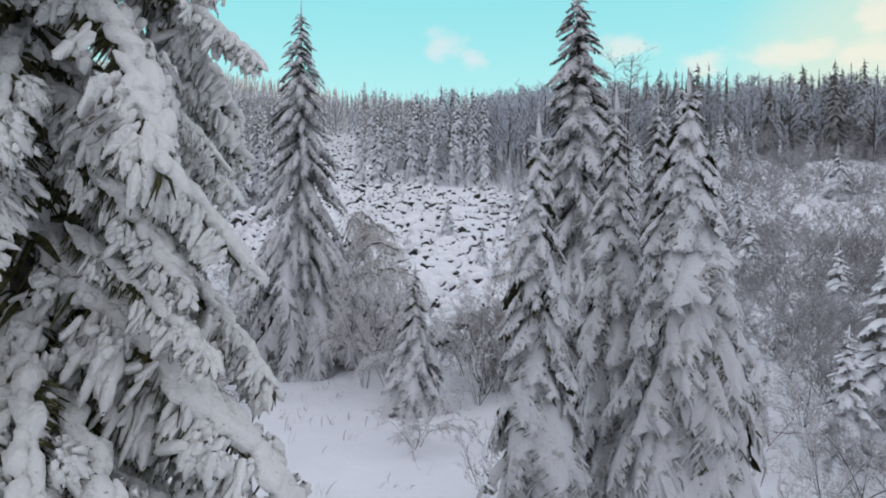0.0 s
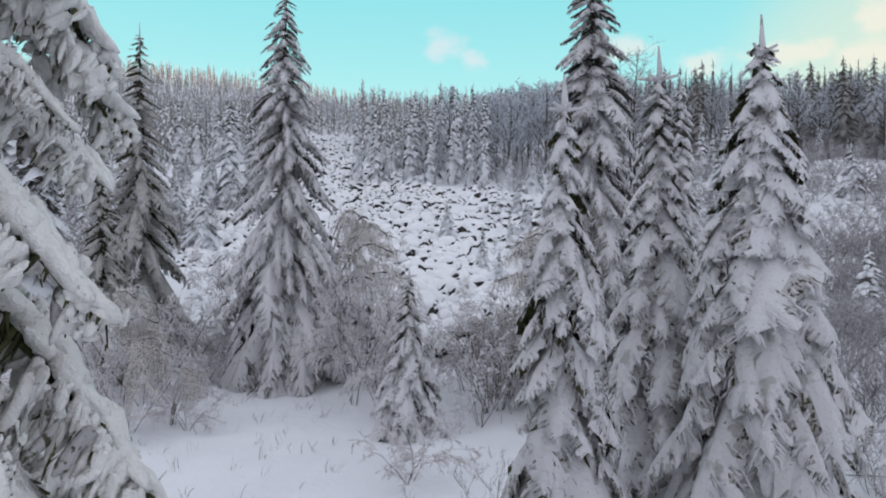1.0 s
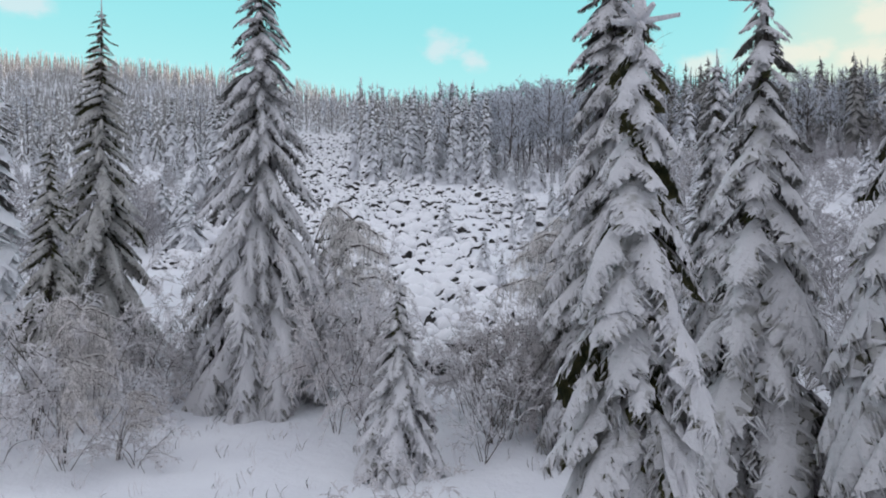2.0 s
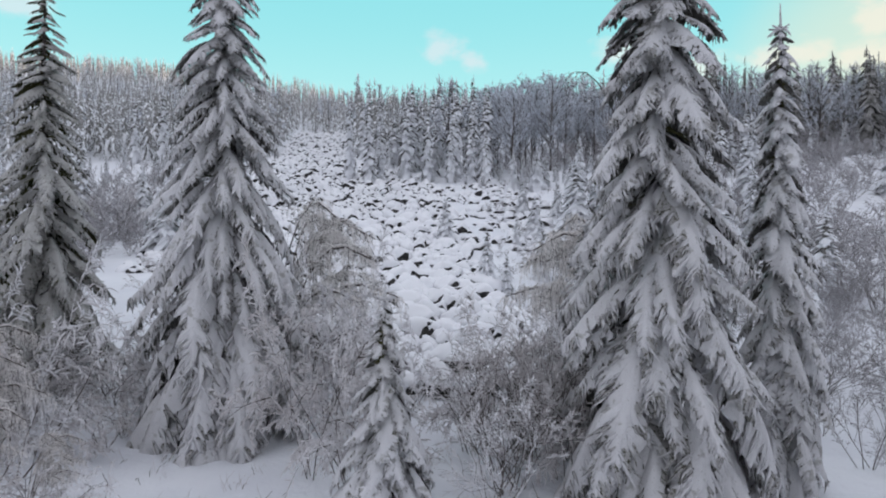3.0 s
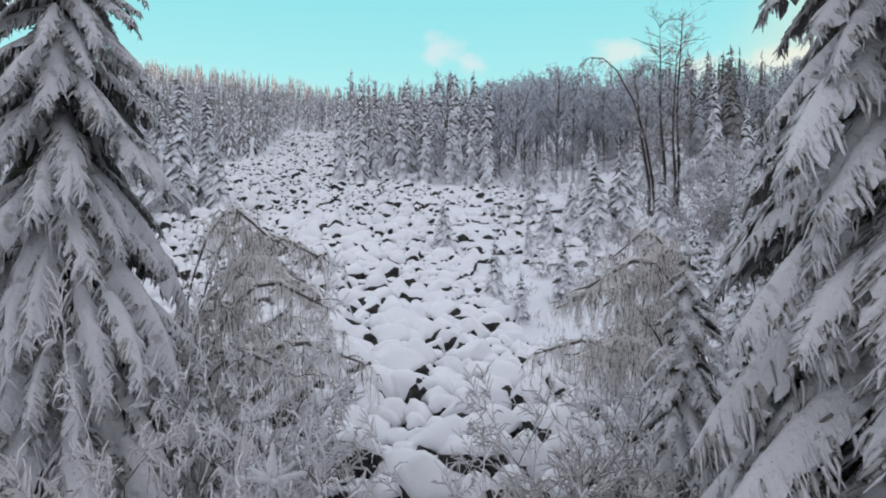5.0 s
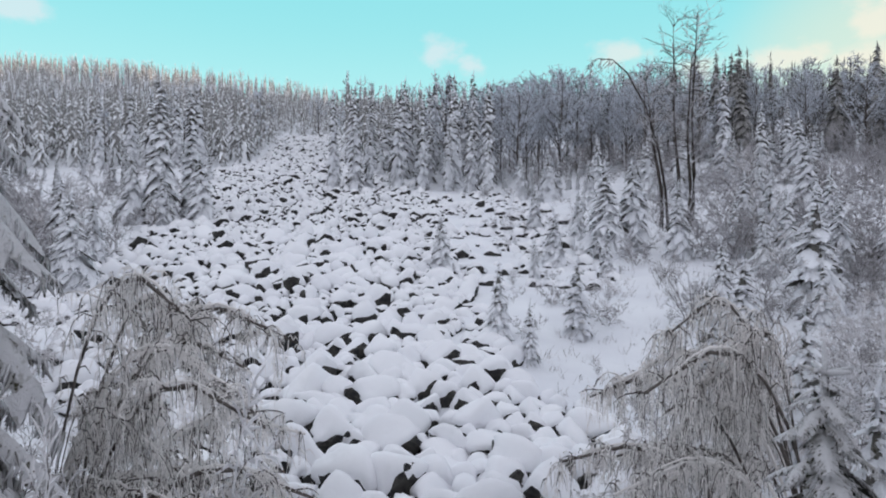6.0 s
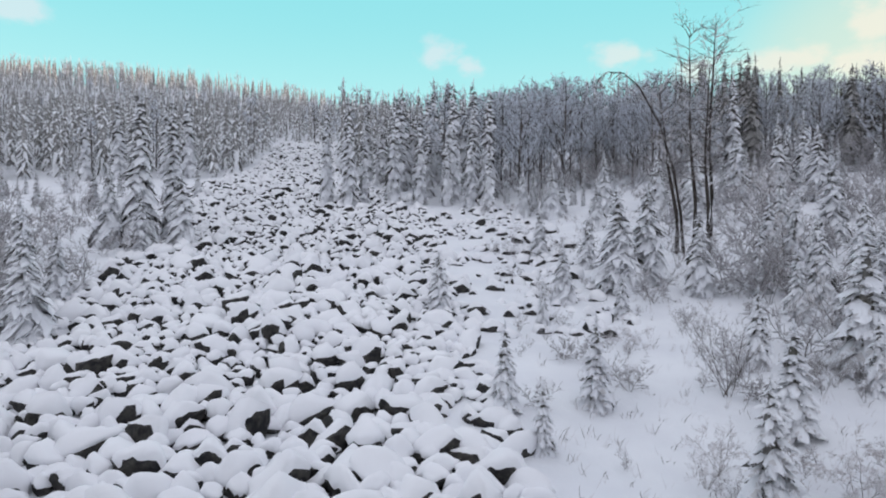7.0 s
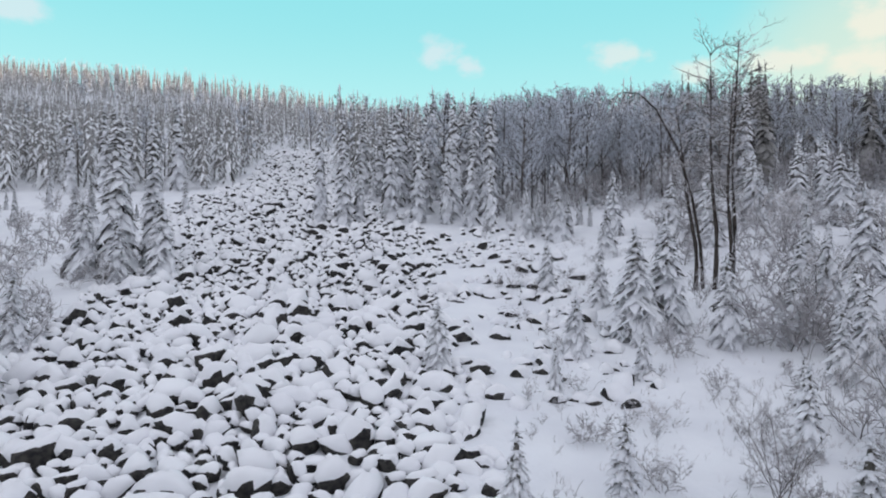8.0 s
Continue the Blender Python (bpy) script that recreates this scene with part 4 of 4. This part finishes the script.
def boulders():
    rnd = random.Random(31)
    shapes = [boulder_shapes(i + 1, 2) for i in range(14)]
    nears = [boulder_shapes(i + 1, 3) for i in range(14)]
    fars = [boulder_shapes(i + 1, 1) for i in range(14)]
    meshes = [(r.mesh("boulder", (ROCK,), False), c.mesh("snow_cap", (CAP,))) for r, c in nears]
    spots, cells = [], {}
    tries = 0
    while tries < 60000 and len(spots) < 6000:
        tries += 1
        y = 31 + 160 * rnd.random() ** 1.15
        c, w = river(y)
        x = c + rnd.uniform(-1.2, 1.2 if y < 58 else 1.8) * w
        edge = abs(x - c) / w + 0.35 * noise.noise((x * 0.2, y * 0.2, 9.0))
        if edge > 1.05 or (edge > 0.75 and rnd.random() < 0.6):
            if not (58 < y < 106 and x > c and rnd.random() < 0.05):
                continue
        size = min(1.5 if y < 60 else 1.7, (0.76 if y < 50 else 0.66) + rnd.expovariate(2.2))
        cell = (int(x // 2), int(y // 2))
        ok = True
        for a in (-1, 0, 1):
            for b in (-1, 0, 1):
                for (px, py, ps) in cells.get((cell[0] + a, cell[1] + b), ()):
                    if (px - x) ** 2 + (py - y) ** 2 < (0.31 * (ps + size)) ** 2:
                        ok = False
        if not ok:
            continue
        cells.setdefault(cell, []).append((x, y, size))
        spots.append((x, y, size, edge))
    spots.sort(key=lambda q: q[1])
    rest_rock, rest_cap = Shape(), Shape()
    for i, (x, y, size, edge) in enumerate(spots):
        k = rnd.randrange(14)
        m = Matrix.Translation((x, y, height(x, y) + size * (0.20 + 0.07 * (1 - smooth(38, 48, y)) - 0.24 * smooth(0.65, 1.0, edge)))) @ Euler((rnd.uniform(-0.3, 0.35), rnd.uniform(-0.5, 0.5), rnd.uniform(-1.1, 1.1))).to_matrix().to_4x4() @ Matrix.Diagonal((size * 1.05, size, size * rnd.uniform(0.7, 1.12), 1))
        if i < 300:
            ob = new("boulder", meshes[k][0])
            ob.matrix_basis = m
            tagged(ob, "dark lichened boulder under a rounded cap of snow", "boulder", "stone river")
            part("snow_cap", meshes[k][1], ob)
        else:
            q = shapes[k] if y < 75 else fars[k]
            rest_rock.add(q[0], m)
            rest_cap.add(q[1], m)
    root = new("boulder_field")
    tagged(root, "many dark boulders capped with snow in a stone river", "boulders", kind="stuff")
    part("rocks", rest_rock.mesh("rocks", (ROCK,), False), root)
    part("snow_caps", rest_cap.mesh("snow_caps", (CAP,)), root)


boulders()


# ---- the woods behind ----
def broadleaf_shapes(seed, limbs, kids, twigs, rime):
    """Trunk and frosted crown of a far leafless tree ten metres tall: steep limbs that fan out into fine twigs."""
    rnd = random.Random(seed)
    t, c = Shape(), Shape()
    lean = rnd.uniform(-0.3, 0.3)
    t.tube([(0, 0, -0.3), (0.05, 0.02, 3), (lean * 0.5, 0.1, 6), (lean, 0.1, 8.6)], [0.13, 0.10, 0.07, 0.03], 5, 1.0, 1, True, 0.1, rnd)
    for k in range(limbs):
        z = 1.0 + 7.0 * (k + rnd.random()) / limbs
        a = k * 2.4 + rnd.uniform(-0.5, 0.5)
        out = 0.85 * math.sin(math.pi * min(1.0, z / 8.6)) + 0.25
        base = Vector((lean * z / 9, 0.1, z))
        d = Vector((math.cos(a) * out, math.sin(a) * out, 1.0)).normalized()
        ln = (9.9 - z) * rnd.uniform(0.38, 0.62) + 0.5
        limb = [base, base + d * ln * 0.5, base + d * ln + Vector((0, 0, 0.12 * ln))]
        c.tube(limb, [0.04, 0.026, 0.012], 4, 1.0, 0 if k % 3 == 0 else 1, False, 0.2, rnd)
        for j in range(kids):
            u = rnd.uniform(0.25, 1.0) * 2
            p = limb[int(min(1, u))].lerp(limb[int(min(1, u)) + 1], u - int(min(1, u)))
            e = p + (d * 0.8 + Vector((rnd.uniform(-1, 1), rnd.uniform(-1, 1), rnd.uniform(-0.2, 0.9)))).normalized() * rnd.uniform(0.5, 1.0)
            c.tube([p, e], [0.018, 0.012], 3, 1.0, 0 if rnd.random() < 0.5 else 1, False, 0.2, rnd)
            for q in range(twigs):
                g = p.lerp(e, rnd.uniform(0.2, 1.0))
                h = g + Vector((rnd.uniform(-1, 1), rnd.uniform(-1, 1), rnd.uniform(-0.6, 0.9))).normalized() * rnd.uniform(0.14, 0.42)
                w = rime * rnd.uniform(0.6, 1.3)
                c.tube([g, h], [w, w * 0.6], 3, 1.0, 0 if rnd.random() < 0.85 else 1, False, 0.3, rnd)
    return t, c


def broadleaf_thing(t, c):
    root = new("leafless_tree")
    part("trunk", t.mesh("trunk", (BRUSH, BRANCH)), root)
    part("crown", c.mesh("crown", (HAZED_FROST, BRANCH), False), root)
    return root


def in_wood(x, y):
    """How dense the wood is at a place, and the share of leafless trees."""
    if y < 90 or y > 420 or abs(x) > 60 + 0.75 * y:
        return 0.0, 0.0
    c, w = river(y)
    if y < 190 and abs(x - c) < w + 2.0:
        return 0.0, 0.0
    if x < c:
        return (1.0 if y > 134 else 0.0), 0.05
    if x < 8:
        return (1.0 if y > 110 + (0 if x < -8 else 0.3 * (x + 8)) else 0.0), 0.1
    return (1.0 if y > 112 + 0.12 * x - 1.1 * max(0.0, x - 48) else 0.0), 0.4 if x > 34 + 0.05 * y else 0.90


def woods():
    rnd = random.Random(3)
    protos = TALL
    darks = [spruce_proto(86 + i, 24, 8, EDGE_SHAPES, FAR_DROOP, p, r * 0.92, 1.3, DARK_MATS) for i, (p, r) in enumerate(((0.6, 1.7), (0.5, 1.5)))]
    shapes = [spruce_mesh(90 + i, 10.0, r, 15, 6, FAR_SHAPES, FAR_DROOP, p, 1.45) for i, (p, r) in enumerate(((0.58, 1.3), (0.66, 1.5), (0.52, 1.15), (0.60, 1.4)))]
    leaf = [Shape(), Shape()]
    for q in (0, 1):
        for piece in broadleaf_shapes(95 + q, 14, 5, 5, 0.050):
            leaf[q].add(piece, Matrix.Identity(4))
    leaf_things = [broadleaf_thing(*broadleaf_shapes(97 + q, 24, 7, 10, 0.021)) for q in (0, 1, 2)]
    spots, cells = [], {}
    for k in range(21500):
        y = 90 + 324 * rnd.random() ** 1.5
        x = rnd.uniform(-(60 + 0.75 * y), 60 + 0.75 * y)
        d, share = in_wood(x, y)
        if d == 0 or (x > 0 and y > 300 and rnd.random() < 0.5):
            continue
        gap = (3.3 if x < 8 and y < 165 else 2.6 + 0.005 * y if x < 8 else 3.2 if y < 150 else 4.6 + 0.006 * y) * rnd.uniform(0.75, 1.25)
        cell = (int(x // 6), int(y // 6))
        if any((px - x) ** 2 + (py - y) ** 2 < gap * gap for a in (-1, 0, 1) for b in (-1, 0, 1) for px, py in cells.get((cell[0] + a, cell[1] + b), ())):
            continue
        cells.setdefault(cell, []).append((x, y))
        spots.append((x, y, rnd.random() < share))
    for k in range(100):
        x = rnd.uniform(7, 66) if k % 5 < 3 else rnd.uniform(-75, -32)
        y = rnd.uniform(96, 116) + 0.1 * abs(x)
        set_spruce(protos[k % 4], x, y, rnd.uniform(2.0, 6.5), rnd.uniform(1.0, 1.5), rnd.uniform(0, 6.28), "young frosted spruce at the foot of the wood", "wood")
    spots.sort(key=lambda q: q[1] + 0.12 * abs(q[0]))
    rest, rest_leaf, rest_dark = Shape(), Shape(), Shape()
    for i, (x, y, broad) in enumerate(spots):
        h = (rnd.uniform(12.0, 17.0) if y < 165 else rnd.uniform(10.5, 15.5)) if not broad else rnd.uniform(11.0, 16.5) * (0.9 if x > 40 else 1.0)
        if 185 < y < 310 and x < 10:
            h *= 0.86
        if rnd.random() < 0.2:
            h *= rnd.uniform(0.5, 0.8)
        k = rnd.randrange(4)
        turn = rnd.uniform(0, 6.28)
        if i < 300:
            if broad:
                set_thing(leaf_things[k % 3], x, y, h / 10, turn, "leafless tree with a rounded frosted crown at the wood's edge", "tree", "wood")
            else:
                dark = x > 42
                set_spruce(darks[k % 2] if dark else protos[k], x, y, h, rnd.uniform(0.8, 1.1), turn,
                           "tall dark spruce with little snow at the wood's edge" if dark else "slim frosted spruce at the wood's edge", "wood")
        else:
            m = Matrix.Translation((x, y, height(x, y) - 0.1)) @ Matrix.Rotation(turn, 4, "Z") @ Matrix.Diagonal((h / 10, h / 10, h / 10, 1))
            (rest_leaf if broad else rest_dark if x > 30 + 0.1 * y else rest).add(leaf[k % 2] if broad else shapes[k], m)
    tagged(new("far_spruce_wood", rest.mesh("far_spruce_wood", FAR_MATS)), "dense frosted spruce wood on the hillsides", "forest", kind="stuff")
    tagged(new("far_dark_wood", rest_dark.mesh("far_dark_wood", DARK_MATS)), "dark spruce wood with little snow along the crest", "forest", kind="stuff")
    tagged(new("far_leafless_wood", rest_leaf.mesh("far_leafless_wood", (HAZED_FROST, BRANCH), False)), "frosted leafless trees along the ridge", "forest", kind="stuff")


woods()


# ---- withered stalks in the snow ----
def stalks():
    rnd = random.Random(41)
    s = Shape()
    for k in range(1900):
        if k % 12 == 0:
            x, y = rnd.uniform(-11, 3), rnd.uniform(10, 27)
        else:
            y = rnd.uniform(38, 96)
            x = rnd.uniform(3 + 0.03 * y, 14 + 0.3 * y)
        z = height(x, y) - 0.05
        for j in range(rnd.randint(2, 6)):
            a, ln = rnd.uniform(0, 6.28), rnd.uniform(0.15, 0.55)
            d = Vector((math.cos(a) * 0.5, math.sin(a) * 0.5, 1)).normalized()
            p = Vector((x + rnd.uniform(-0.15, 0.15), y + rnd.uniform(-0.15, 0.15), z))
            s.tube([p, p + d * ln * 0.6, p + d * ln + Vector((0.05, 0, -0.04))], [0.008, 0.007, 0.004], 3, 1.0, 0 if rnd.random() < 0.75 else 1, False, 0.2, rnd)
    tagged(new("withered_stalks", s.mesh("withered_stalks", TWIG_MATS, False)), "thin withered stalks poking out of the snow", "grass", kind="stuff")


stalks()
